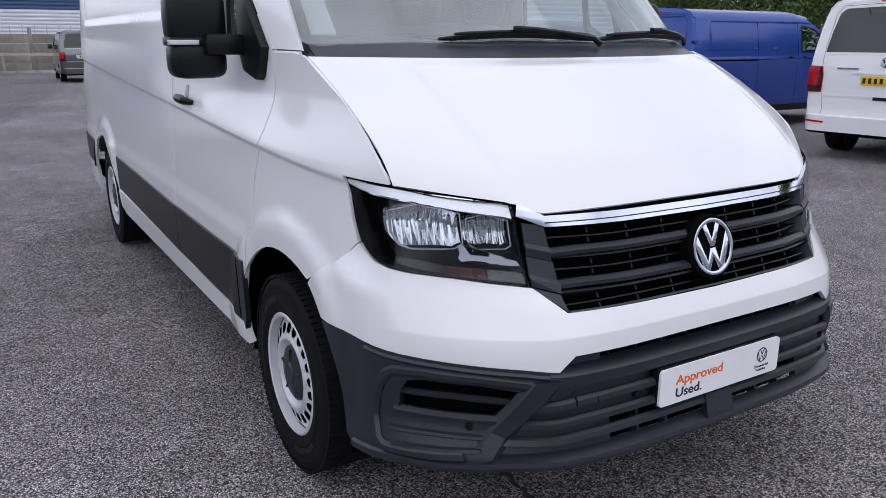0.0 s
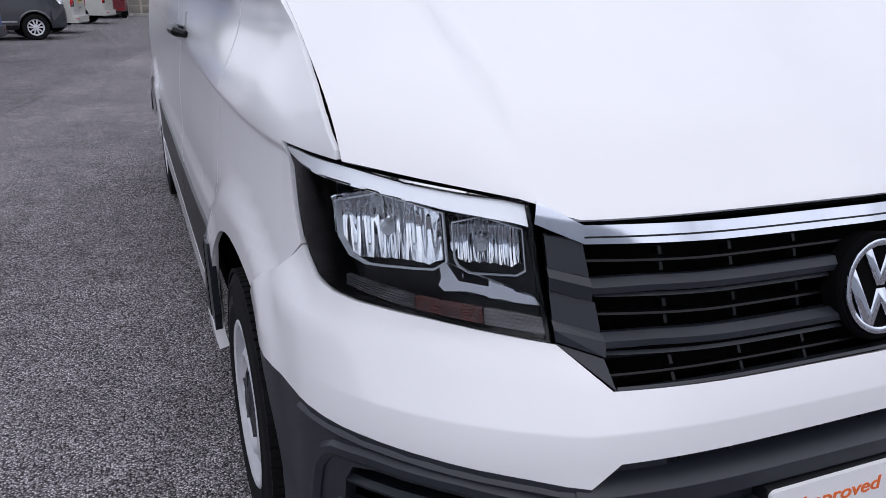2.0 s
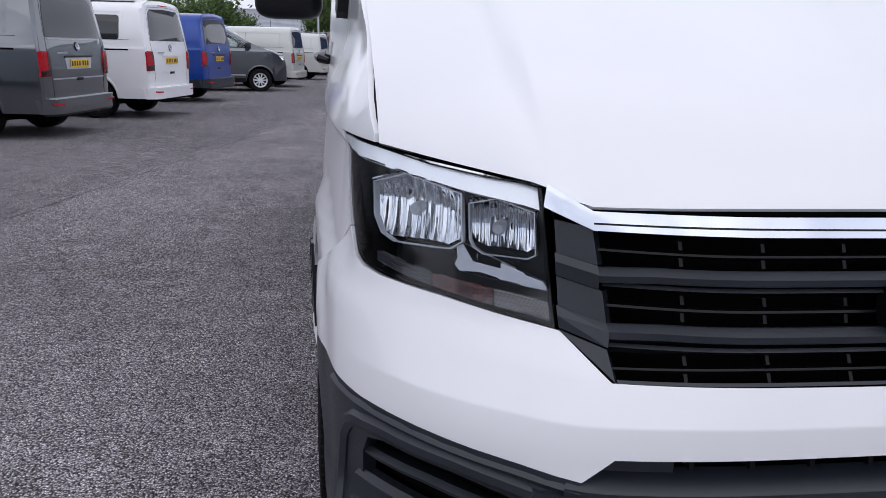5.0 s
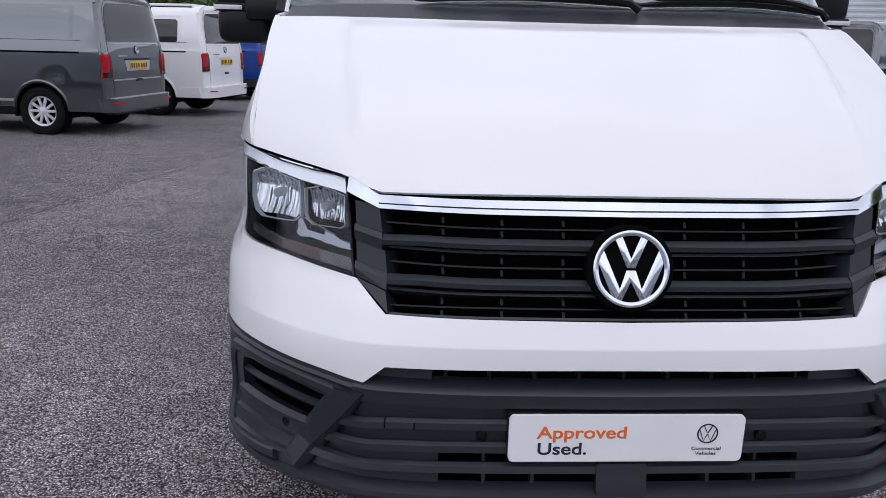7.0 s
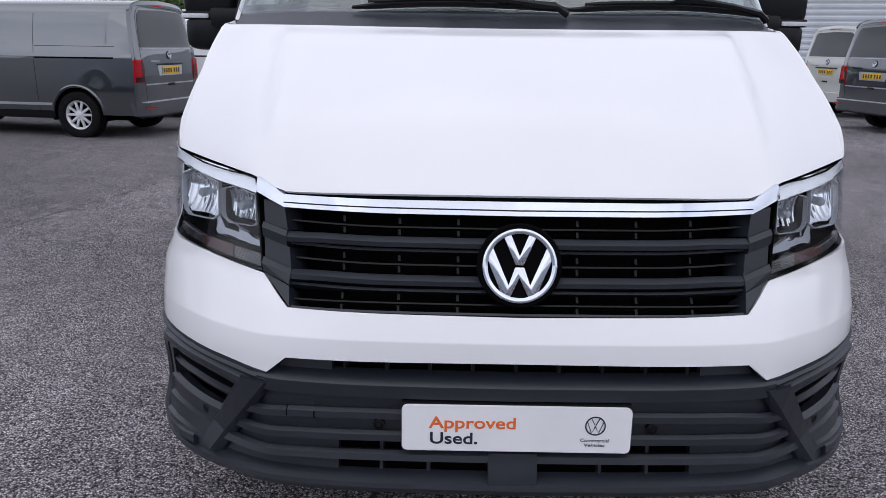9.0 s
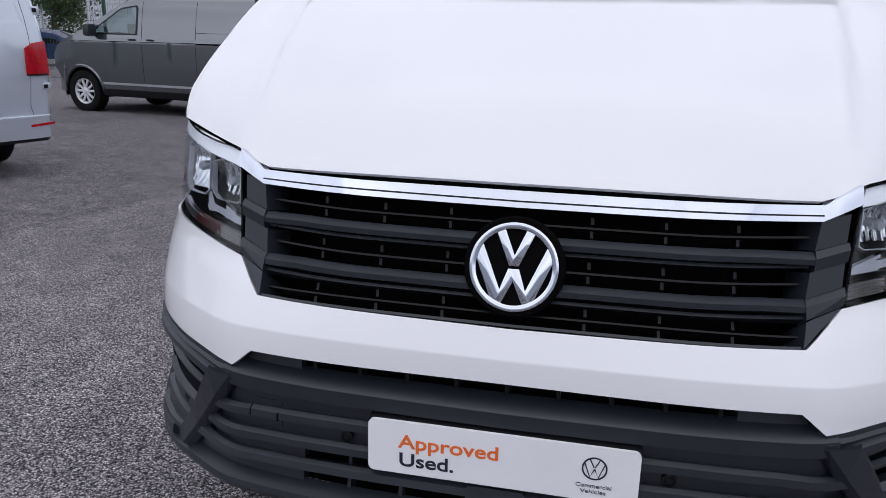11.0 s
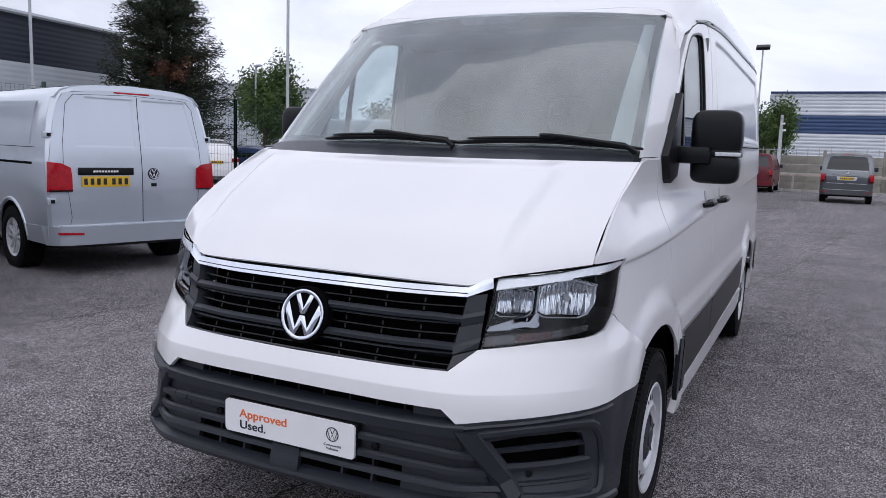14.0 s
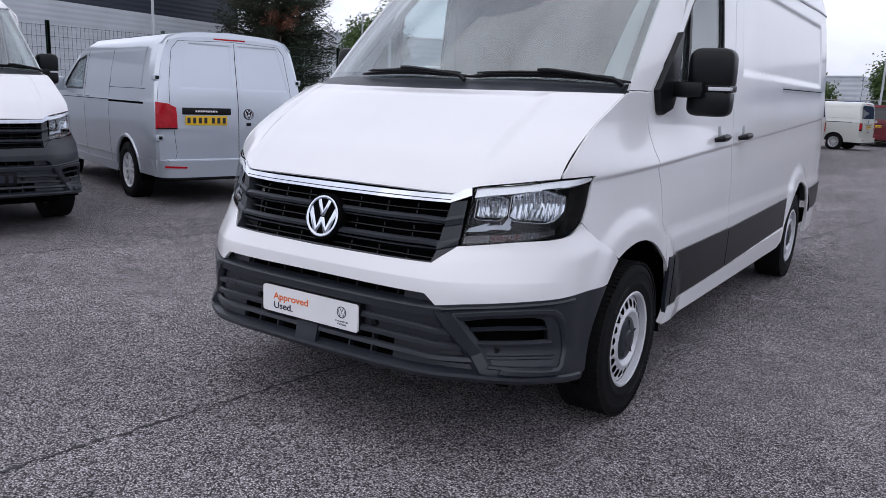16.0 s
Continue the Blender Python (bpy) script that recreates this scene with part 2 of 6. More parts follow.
def sheet(outline, chart, step=.06, thick=.012, lift=0.0, centre=(0, 2.5, 1.0), mirror=False, hole=None, cuts=(), e=.006):
    """A mesh cut out of a curved surface: an outline in the surface's own two coordinates, with an even thickness and true normals."""
    loop = list(outline)
    if hole:
        k, h = min(((i, j) for i in range(len(loop)) for j in range(len(hole))), key=lambda q: math.dist(loop[q[0]], hole[q[1]]))
        hole = list(hole[h:]) + list(hole[:h])
        area = lambda q: sum(q[i][0] * q[(i + 1) % len(q)][1] - q[(i + 1) % len(q)][0] * q[i][1] for i in range(len(q)))
        inner = list(hole) if area(hole) * area(loop) < 0 else [hole[0]] + list(hole[:0:-1])
        loop = loop[:k + 1] + inner + [inner[0]] + loop[k:]
    bm = bmesh.new()
    face = bm.faces.new([bm.verts.new((u, v, 0)) for u, v in loop])
    bmesh.ops.triangulate(bm, faces=[face], ngon_method="EAR_CLIP")
    if hole:
        bmesh.ops.remove_doubles(bm, verts=bm.verts, dist=1e-5)
    steps = step if isinstance(step, tuple) else (step, step)
    for axis in (0, 1):
        lo, hi = min(p[axis] for p in loop), max(p[axis] for p in loop)
        n = max(1, math.ceil((hi - lo) / steps[axis]))
        for k in range(1, n):
            at, way = [0, 0, 0], [0, 0, 0]
            at[axis], way[axis] = lo + (hi - lo) * k / n, 1
            bmesh.ops.bisect_plane(bm, geom=bm.verts[:] + bm.edges[:] + bm.faces[:], dist=1e-6, plane_co=at, plane_no=way)
    for at, way in cuts:
        bmesh.ops.bisect_plane(bm, geom=bm.verts[:] + bm.edges[:] + bm.faces[:], dist=1e-6, plane_co=(*at, 0), plane_no=(*way, 0))
    uv = np.array([v.co[:2] for v in bm.verts])
    bm.verts.index_update()
    faces = [[v.index for v in f.verts] for f in bm.faces]
    rim = [(e.verts[0].index, e.verts[1].index) for e in bm.edges if len(e.link_faces) == 1]
    directed = {(f[i], f[(i + 1) % len(f)]) for f in faces for i in range(len(f))}
    bm.free()
    p = chart(uv[:, 0], uv[:, 1])
    n = np.cross(chart(uv[:, 0] + e, uv[:, 1]) - chart(uv[:, 0] - e, uv[:, 1]), chart(uv[:, 0], uv[:, 1] + e) - chart(uv[:, 0], uv[:, 1] - e))
    if mirror:
        p, n = p * (-1, 1, 1), n * (-1, 1, 1)
    n /= np.maximum(np.linalg.norm(n, axis=1, keepdims=True), 1e-12)
    if ((p - centre) * n).sum() < 0:
        n = -n
    a, b, c = (p[[f[i] for f in faces]] for i in range(3))
    flip = (np.cross(b - a, c - a) * n[[f[0] for f in faces]]).sum() < 0
    p = p + n * lift
    count = len(p)
    verts = np.concatenate([p, p - n * thick])
    polys, normals = [], []
    for f in faces:
        g = f[::-1] if flip else f
        polys.append(g)
        normals += [tuple(n[i]) for i in g]
        polys.append([i + count for i in g[::-1]])
        normals += [tuple(-n[i]) for i in g[::-1]]
    for i, j in rim:
        if (i, j) not in directed:
            i, j = j, i
        if flip:
            i, j = j, i
        polys.append([j, i, i + count, j + count])
        w = np.cross(verts[i] - verts[j], verts[i + count] - verts[j])
        w = w / max(np.linalg.norm(w), 1e-12)
        normals += [tuple(w)] * 4
    mesh = bpy.data.meshes.new("sheet")
    mesh.from_pydata(verts.tolist(), [], polys)
    mesh.shade_smooth()
    mesh.normals_split_custom_set(normals)
    return mesh


def blob(bm, centre, size, power=.42, low=-1.0, high=1.0, rows=14, around=32):
    """A rounded block, cut level at low and high, which run from -1 to 1."""
    def bent(c):
        return math.copysign(abs(c) ** power, c)
    rings = []
    for i in range(rows + 1):
        a = math.pi * (i / rows - .5)
        z = min(max(bent(math.sin(a)), low), high)
        wide = bent(math.cos(a)) if i not in (0, rows) else (.0 if low <= -1 and i == 0 or high >= 1 and i == rows else .02)
        rings.append([bm.verts.new((centre[0] + size[0] * wide * bent(math.cos(k * math.tau / around)), centre[1] + size[1] * wide * bent(math.sin(k * math.tau / around)), centre[2] + size[2] * z)) for k in range(around)])
    for p, q in zip(rings, rings[1:]):
        for k in range(around):
            bm.faces.new((p[k], p[(k + 1) % around], q[(k + 1) % around], q[k]))
    bmesh.ops.remove_doubles(bm, verts=bm.verts, dist=1e-5)
    bmesh.ops.recalc_face_normals(bm, faces=bm.faces)
    return bm


def bead(outline, chart, radius=.006, lift=0.0, closed=False, centre=(0, 2.5, 1.0), step=.03, mirror=False):
    """A rounded bead that runs along a line on a curved surface."""
    rows = list(outline) + ([outline[0]] if closed else [])
    uv = [rows[0]]
    for p, q in zip(rows, rows[1:]):
        n = max(1, math.ceil(math.dist(p, q) / step))
        uv += [(p[0] + (q[0] - p[0]) * k / n, p[1] + (q[1] - p[1]) * k / n) for k in range(1, n + 1)]
    uv = np.array(uv)
    e = .004
    p = chart(uv[:, 0], uv[:, 1])
    n = np.cross(chart(uv[:, 0] + e, uv[:, 1]) - p, chart(uv[:, 0], uv[:, 1] + e) - p)
    n /= np.maximum(np.linalg.norm(n, axis=1, keepdims=True), 1e-12)
    n *= np.sign(((p - centre) * n).sum(1))[:, None]
    p = (p + n * lift) * ((-1, 1, 1) if mirror else (1, 1, 1))
    return tube(bmesh.new(), [tuple(q) for q in p], radius, 8)


def lifted(chart, u, v, lift, centre=(0, 2.5, 1.0), e=.003):
    """Points of a curved surface, moved out along its normal."""
    u, v, lift = (np.atleast_1d(np.asarray(q, float)) for q in (u, v, lift))
    p = chart(u, v)
    n = np.cross(chart(u + e, v) - chart(u - e, v), chart(u, v + e) - chart(u, v - e))
    n /= np.maximum(np.linalg.norm(n, axis=1, keepdims=True), 1e-12)
    n *= np.sign(((p - centre) * n).sum(1))[:, None]
    return p + n * lift[:, None]


def moulding(path, profile, chart, closed=False, step=.04):
    """A profile of (outward or upward offset, lift) swept along a line on a curved surface."""
    rows = [np.array(p, float) for p in path]
    if closed:
        rows.append(rows[0])
    pts = [rows[0]]
    for p, q in zip(rows, rows[1:]):
        n = max(1, math.ceil(np.linalg.norm(q - p) / step))
        pts += [p + (q - p) * k / n for k in range(1, n + 1)]
    if closed:
        pts.pop()
    q = np.array(pts)
    if closed:
        ahead, behind = np.roll(q, -1, 0) - q, q - np.roll(q, 1, 0)
        turn = -1 if (q[:, 0] * np.roll(q[:, 1], -1) - np.roll(q[:, 0], -1) * q[:, 1]).sum() > 0 else 1
    else:
        ahead, behind = np.vstack([q[1:] - q[:-1], q[-1:] - q[-2:-1]]), np.vstack([q[1:2] - q[:1], q[1:] - q[:-1]])
        turn = 1
    unit = lambda d: d / np.maximum(np.linalg.norm(d, axis=1, keepdims=True), 1e-12)
    na, nb = (np.stack([-d[:, 1], d[:, 0]], 1) for d in (unit(ahead), unit(behind)))
    mid = unit(na + nb)
    mid = mid * turn / np.maximum((mid * na).sum(1, keepdims=True), .4)
    bm = bmesh.new()
    loops = [[bm.verts.new(p) for p in lifted(chart, q[:, 0] + mid[:, 0] * off, q[:, 1] + mid[:, 1] * off, np.full(len(q), float(lift)))] for off, lift in profile]
    count, ends = len(q), len(profile)
    for i in range(ends):
        a, b = loops[i], loops[(i + 1) % ends]
        for k in range(count if closed else count - 1):
            bm.faces.new((a[k], a[(k + 1) % count], b[(k + 1) % count], b[k]))
    if not closed:
        bm.faces.new([l[0] for l in loops])
        bm.faces.new([l[-1] for l in loops][::-1])
    bmesh.ops.recalc_face_normals(bm, faces=bm.faces)
    return bm


def facets(polys, chart, s=1, thick=.03):
    """Flat faces whose corners are (u, v, lift) on a curved surface, with walls running inwards."""
    bm = bmesh.new()
    for poly in polys:
        u, v, l = (np.array(c, float) for c in zip(*poly))
        top = [bm.verts.new(p) for p in lifted(chart, u * s, v, l)]
        low = [bm.verts.new(p) for p in lifted(chart, u * s, v, l - thick)]
        bm.faces.new(top)
        bm.faces.new(low[::-1])
        for k in range(len(top)):
            j = (k + 1) % len(top)
            bm.faces.new((top[k], low[k], low[j], top[j]))
    bmesh.ops.remove_doubles(bm, verts=bm.verts, dist=1e-5)
    bmesh.ops.recalc_face_normals(bm, faces=bm.faces)
    return bm


def ring(cx, cy, r, a0, a1, n=14, ry=None):
    return [(cx + r * math.cos(radians(a0 + (a1 - a0) * k / n)), cy + (ry or r) * math.sin(radians(a0 + (a1 - a0) * k / n))) for k in range(n + 1)]


def flip_outline(points):
    return [(-u, v) for u, v in points][::-1]


def words(name, text, size, mat, parent, m, bold=0.0):
    """Lettering in the built-in font, turned into a mesh."""
    curve = bpy.data.curves.new(name, "FONT")
    curve.body, curve.size, curve.extrude, curve.offset = text, size, .0006, bold
    ob = new(name, curve)
    mesh = bpy.data.meshes.new_from_object(ob.evaluated_get(bpy.context.evaluated_depsgraph_get()))
    bpy.data.objects.remove(ob)
    mesh.materials.clear()
    done = part(name, mesh, mat, parent)
    done.matrix_basis = m
    return done


# ---- curved surfaces ----
def pchip(xs, ys):
    """A smooth curve through knots that does not overshoot."""
    xs, ys = np.asarray(xs, float), np.asarray(ys, float)
    h, d = np.diff(xs), np.diff(ys) / np.diff(xs)
    m = np.zeros_like(ys)
    m[0], m[-1] = d[0], d[-1]
    for i in range(1, len(xs) - 1):
        if d[i - 1] * d[i] > 0:
            a, b = 2 * h[i] + h[i - 1], h[i] + 2 * h[i - 1]
            m[i] = (a + b) / (a / d[i - 1] + b / d[i])

    def curve(x):
        x = np.clip(np.asarray(x, float), xs[0], xs[-1])
        i = np.clip(np.searchsorted(xs, x) - 1, 0, len(xs) - 2)
        t = (x - xs[i]) / h[i]
        return (ys[i] * (1 + 2 * t) * (1 - t) ** 2 + m[i] * h[i] * t * (1 - t) ** 2
                + ys[i + 1] * t * t * (3 - 2 * t) + m[i + 1] * h[i] * t * t * (t - 1))
    return curve


# ---- shape of the large van: x across, y from the nose to the tail, z up ----
def smooth(a, b, x):
    t = np.clip((np.asarray(x, float) - a) / (b - a), 0, 1)
    return t * t * (3 - 2 * t)


HALF = pchip([.15, .30, .55, .80, 1.0, 1.15, 1.22, 1.45, 1.7, 2.0, 2.15, 2.3, 2.42, 2.52, 2.72, 3.22],
             [.960, .975, .985, .990, .990, .985, .982, .968, .948, .915, .893, .86, .795, .70, .50, 0])
HIGH = pchip([.15, 2.15, 2.3, 2.42, 2.52, 2.72, 3.22], [.15, 2.15, 2.30, 2.41, 2.485, 2.55, 2.585])
TAPER = pchip([.30, .42, .50, .60, .75, .97, 1.4, 2.0, 5.2, 5.6, 5.8, 5.95],
              [.83, .885, .918, .946, .966, .982, .996, 1, 1, .99, .97, .90])
RISE = pchip([1.0, 1.55, 1.7, 1.85, 2.05, 2.35, 2.75, 3.3, 6], [.10, .14, .24, .40, .60, .82, .95, 1, 1])
PINCH = pchip([.3, .42, .53, .75, 1.0, 1.4, 1.8, 2.3, 3.0, 6], [.0, .03, .062, .062, .066, .057, .045, .02, 0, 0])
AXLES = (.975, 4.612)


def CREASE(y):
    """The height of the swage line along the flank."""
    return 1.085 + .044 * (y - .6)


SWAGE = [((.6, 1.085 + d), (-.044, 1)) for d in (.003, -.001, -.006, -.012, -.018, -.024, -.034, -.06)]


def swell(y, z):
    """The flared lips round the wheels, the swage line and the ledge over the side strip."""
    out = 0
    for a in AXLES:
        r = np.hypot(y - a, (z - .345))
        out = out + .024 * (1 - smooth(.505, .600, r)) * smooth(.2, .4, z) * smooth(a - .50, a - .33, y)
    d = CREASE(y) - z
    out = out - .013 * smooth(.0, .024, d) * (1 - smooth(.024, .26, d)) * smooth(.48, .62, y)
    panel = np.minimum(np.minimum(smooth(2.60, 2.63, y), 1 - smooth(5.30, 5.33, y)), np.minimum(smooth(1.56, 1.585, z), 1 - smooth(2.055, 2.08, z)))
    return out - .010 * panel + .012 * (1 - smooth(.74, .80, z)) * smooth(1.2, 1.4, y)


def side(y, v):
    """The flank and roof: v is the height on the flank and runs on over the roof to its middle."""
    y, v = np.broadcast_arrays(np.asarray(y, float), np.asarray(v, float))
    z = HIGH(v)
    z = np.where(z > 2.0, 2.0 + (z - 2.0) * RISE(y), z)
    x = HALF(v) * TAPER(y) * (1 - PINCH(y) * smooth(1.08, 1.30, v)) + swell(y, v) * (1 - smooth(2.2, 2.4, v))
    return np.stack([x, y, z], -1)


LEVEL = [.18, .30, .36, .45, .62, .77, .83, .93, 1.035, 1.09]
FRONT = [  # half breadth and depth of the nose, knot by knot, at each level
    (0, [.06, .0, -.033, -.015, 0, .035, .06, .09, .122, .135]),
    (.30, [.06, .005, -.027, -.01, .005, .042, .067, .098, .132, .147]),
    (.56, [.08, .03, .005, .02, .032, .08, .125, .155, .18, .2]),
    (.70, [.14, .09, .08, .115, .105, .16, .20, .225, .245, .26]),
    (.82, [.24, .19, .185, .235, .21, .26, .29, .315, .34, .355]),
    (.90, [.35, .32, .31, .36, .33, .37, .40, .43, .455, .465]),
]


def nose_table():
    zs, ss = np.linspace(.18, 1.09, 92), np.linspace(0, 1.92, 193)
    depth = np.stack([pchip(LEVEL, row)(zs) for _, row in FRONT], 0)
    table = np.zeros((193, 92, 2))
    for j, z in enumerate(zs):
        last = depth[-1, j]
        back = np.array([last + .10, last + .22, .80, 1.0, 1.4])
        low = 1 - smooth(.78, .90, z)
        flank = HALF(z) * TAPER(back)
        flank[:2] += low * np.maximum(np.array([.952, .967]) - flank[:2], 0)
        xs = np.r_[[x + low * g for (x, _), g in zip(FRONT, (0, 0, 0, 0, .004, .012))], flank]
        ys = np.r_[depth[:, j], back]
        knots = [x for x, _ in FRONT] + [1.0, 1.12, 1.32, 1.52, 1.92]
        table[:, j, 0], table[:, j, 1] = pchip(knots, xs)(ss), pchip(knots, ys)(ss)
    return table


NOSE = nose_table()


def front(s, z):
    """The nose: s is the half breadth up to 0.9, then runs on along the flank."""
    s, z = np.broadcast_arrays(np.asarray(s, float), np.asarray(z, float))
    u, w = np.clip(np.abs(s) / .01, 0, 191.999), np.clip((z - .18) / .01, 0, 90.999)
    i, j = u.astype(int), w.astype(int)
    a, b = (u - i)[..., None], (w - j)[..., None]
    p = NOSE[i, j] * (1 - a) * (1 - b) + NOSE[i + 1, j] * a * (1 - b) + NOSE[i, j + 1] * (1 - a) * b + NOSE[i + 1, j + 1] * a * b
    w = smooth(.90, .985, np.abs(s))
    x = p[..., 0] + swell(p[..., 1], z) * w - HALF(z) * TAPER(p[..., 1]) * PINCH(p[..., 1]) * smooth(1.08, 1.30, z) * w
    ridge = .010 * np.clip(1 - np.abs(z - .706) / .075, 0, 1) * (1 - smooth(.85, 1.0, np.abs(s)))
    return np.stack([np.sign(s) * x, p[..., 1] - ridge, z + 0 * x], -1)


def bonnet(a, b):
    """The bonnet: a runs across from -1 to 1, b from the nose to the windscreen."""
    a, b = np.broadcast_arrays(np.asarray(a, float), np.asarray(b, float))
    k = np.abs(a)
    ends = [0, .35, .62, .70, .85, 1, 1.05]
    x0, y0, z0 = (pchip(ends, q)(k) for q in ([0, .30, .545, .615, .755, .873, .915], [.130, .142, .180, .207, .312, .412, .45], [1.030, 1.028, 1.024, 1.042, 1.063, 1.082, 1.089]))
    mid = [0, .35, .56, .8, 1, 1.05]
    x1, y1, z1 = (pchip(mid, q)(k) for q in ([0, .31, .50, .72, .887, .93], [.69, .70, .722, .81, .955, 1.0], [1.403, 1.404, 1.406, 1.408, 1.410, 1.411]))
    at = [-.05, 0, .035, .15, .29, .44, .60, .78, .95, 1, 1.05]
    w = k ** 2.5
    fy = pchip(at, [-.03, 0, .03, .135, .265, .41, .575, .765, .945, 1, 1.06])(b) * (1 - w) + pchip(at, [-.03, 0, .022, .105, .227, .374, .541, .737, .945, 1, 1.06])(b) * w
    fz = pchip(at, [-.07, 0, .05, .195, .345, .495, .645, .81, .965, 1, 1.03])(b) * (1 - w) + pchip(at, [-.08, 0, .055, .207, .36, .512, .665, .817, .97, 1, 1.01])(b) * w
    raised = smooth(.02, .30, b) * (1 - smooth(.80, .985, b))
    lift = raised * (.019 * (1 - smooth(.658 + .05 * b, .708 + .05 * b, k)) + .004 * (1 - smooth(.36, .50, k)))
    return np.stack([np.sign(a) * (x0 + (x1 - x0) * b), y0 + (y1 - y0) * fy, z0 + (z1 - z0) * fz + lift], -1)


def screen(a, b):
    """The windscreen."""
    a, b = np.broadcast_arrays(np.asarray(a, float), np.asarray(b, float))
    k, at = np.abs(a), [0, .35, .6, .85, 1, 1.1]
    x0, y0, z0 = (pchip(at, q)(k) for q in ([0, .31, .53, .75, .885, .975], [.785, .80, .845, .93, 1.03, 1.12], [1.425, 1.427, 1.428, 1.427, 1.425, 1.42]))
    x1, y1, z1 = (pchip(at, q)(k) for q in ([0, .285, .488, .69, .812, .89], [1.555, 1.57, 1.60, 1.65, 1.70, 1.76], [2.092, 2.090, 2.085, 2.076, 2.068, 2.06]))
    out = .03 * np.sin(np.pi * np.clip(b, 0, 1)) * (1 - .5 * k)
    return np.stack([np.sign(a) * (x0 + (x1 - x0) * b), y0 + (y1 - y0) * b - out, z0 + (z1 - z0) * b + out * .6], -1)


def ruled(lower, upper):
    """A surface between two lines of points: u runs along both, v from one to the other."""
    def line(points):
        q = np.array(points, float)
        s = np.r_[0, np.cumsum(np.linalg.norm(np.diff(q, axis=0), axis=1))]
        return [pchip(s / s[-1], q[:, i]) for i in range(3)]
    p, q = line(lower), line(upper)

    def chart(u, v):
        u, v = np.broadcast_arrays(np.asarray(u, float), np.asarray(v, float))
        return np.stack([p[i](u) * (1 - v) + q[i](u) * v for i in range(3)], -1)
    return chart


SQUARE = [(0, 0), (1, 0), (1, 1), (0, 1)]


def facing(o, d, up=(0, 0, 1)):
    """A pose whose x axis points along d."""
    x = Vector(d).normalized()
    y = Vector(up).cross(x).normalized()
    return Matrix.Translation(o) @ Matrix((x, y, x.cross(y))).transposed().to_4x4()


def emblem(van, o, d, r, back=BLACK):
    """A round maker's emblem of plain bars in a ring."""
    m = facing(o, d)
    disc = part("emblem", turned([(-.03, 0), (-.03, r * 1.13), (0, r * 1.13), (.006, r * 1.08), (.004, r * .99), (.004, 0)], 40), back, van, "round chrome emblem on a black disc")
    disc.matrix_basis = m
    hoop = turned([(.004, r), (.011, r * .985), (.012, r * .93), (.010, r * .85), (.004, r * .84)], 48)
    part("ring", hoop, CHROME, disc)
    vee = [(-.45, .79), (-.25, .865), (0, .27), (.25, .865), (.45, .79), (.11, .015), (-.11, .015)]
    dub = [(-.90, .26), (-.73, .53), (-.285, -.50), (-.125, -.035), (.125, -.035), (.285, -.50), (.73, .53), (.90, .26), (.43, -.865), (.27, -.90), (0, -.34), (-.27, -.90), (-.43, -.865)]
    for shape in (vee, dub):
        bar = bmesh.new()
        face = bar.faces.new([bar.verts.new((.003, y * r, z * r)) for y, z in shape])
        top = bmesh.ops.extrude_face_region(bar, geom=[face])["geom"]
        verts = [v for v in top if isinstance(v, bmesh.types.BMVert)]
        bmesh.ops.translate(bar, vec=(.0055, 0, 0), verts=verts)
        edges = [e for e in top if isinstance(e, bmesh.types.BMEdge)]
        bmesh.ops.bevel(bar, geom=edges, offset=r * .022, segments=2, affect="EDGES", profile=.5)
        bmesh.ops.recalc_face_normals(bar, faces=bar.faces)
        part("bar", bar, CHROME, disc)
    return disc


def rounded(x0, z0, x1, z1, r, n=4):
    return (ring(x1 - r, z1 - r, r, 0, 90, n) + ring(x0 + r, z1 - r, r, 90, 180, n) + ring(x0 + r, z0 + r, r, 180, 270, n) + ring(x1 - r, z0 + r, r, 270, 360, n))


def at_depth(y):
    return lambda u, v: np.stack([np.asarray(u, float), np.full(np.shape(u), float(y)), np.asarray(v, float)], -1)


def tyre_mesh(r, rim, half):
    return turned([(-half, rim), (-half - .004, rim + .02), (-half * 1.06, r - .06), (-half * .96, r - .012), (-half * .75, r), (half * .75, r), (half * .96, r - .012), (half * 1.02, r - .026), (half * 1.045, r - .030), (half * 1.055, r - .042), (half * 1.035, r - .045), (half * 1.06, r - .062), (half * 1.06, rim + .045), (half * 1.09, rim + .040), (half * 1.08, rim + .030), (half + .004, rim + .02), (half, rim), (half * .5, rim - .02), (-half * .5, rim - .02)], 72, closed=True)


def tread_mesh(r, half):
    """The rubber blocks at the shoulders of a tyre and its rows of ribs."""
    bm = bmesh.new()
    for k in range(90):
        a = k * math.tau / 90
        box(bm, (half * .50, -.0085, r - .008), (half * 1.0, .0085, r + .002), 0, Matrix.Rotation(a, 4, "X"))
        box(bm, (-half * 1.0, -.0085, r - .008), (-half * .50, .0085, r + .002), 0, Matrix.Rotation(a + .03, 4, "X"))
        for x in (-.25, .25):
            box(bm, (half * x - .018, -.0095, r - .008), (half * x + .018, .0095, r + .002), 0, Matrix.Rotation(a + x * .1, 4, "X"))
    return bm


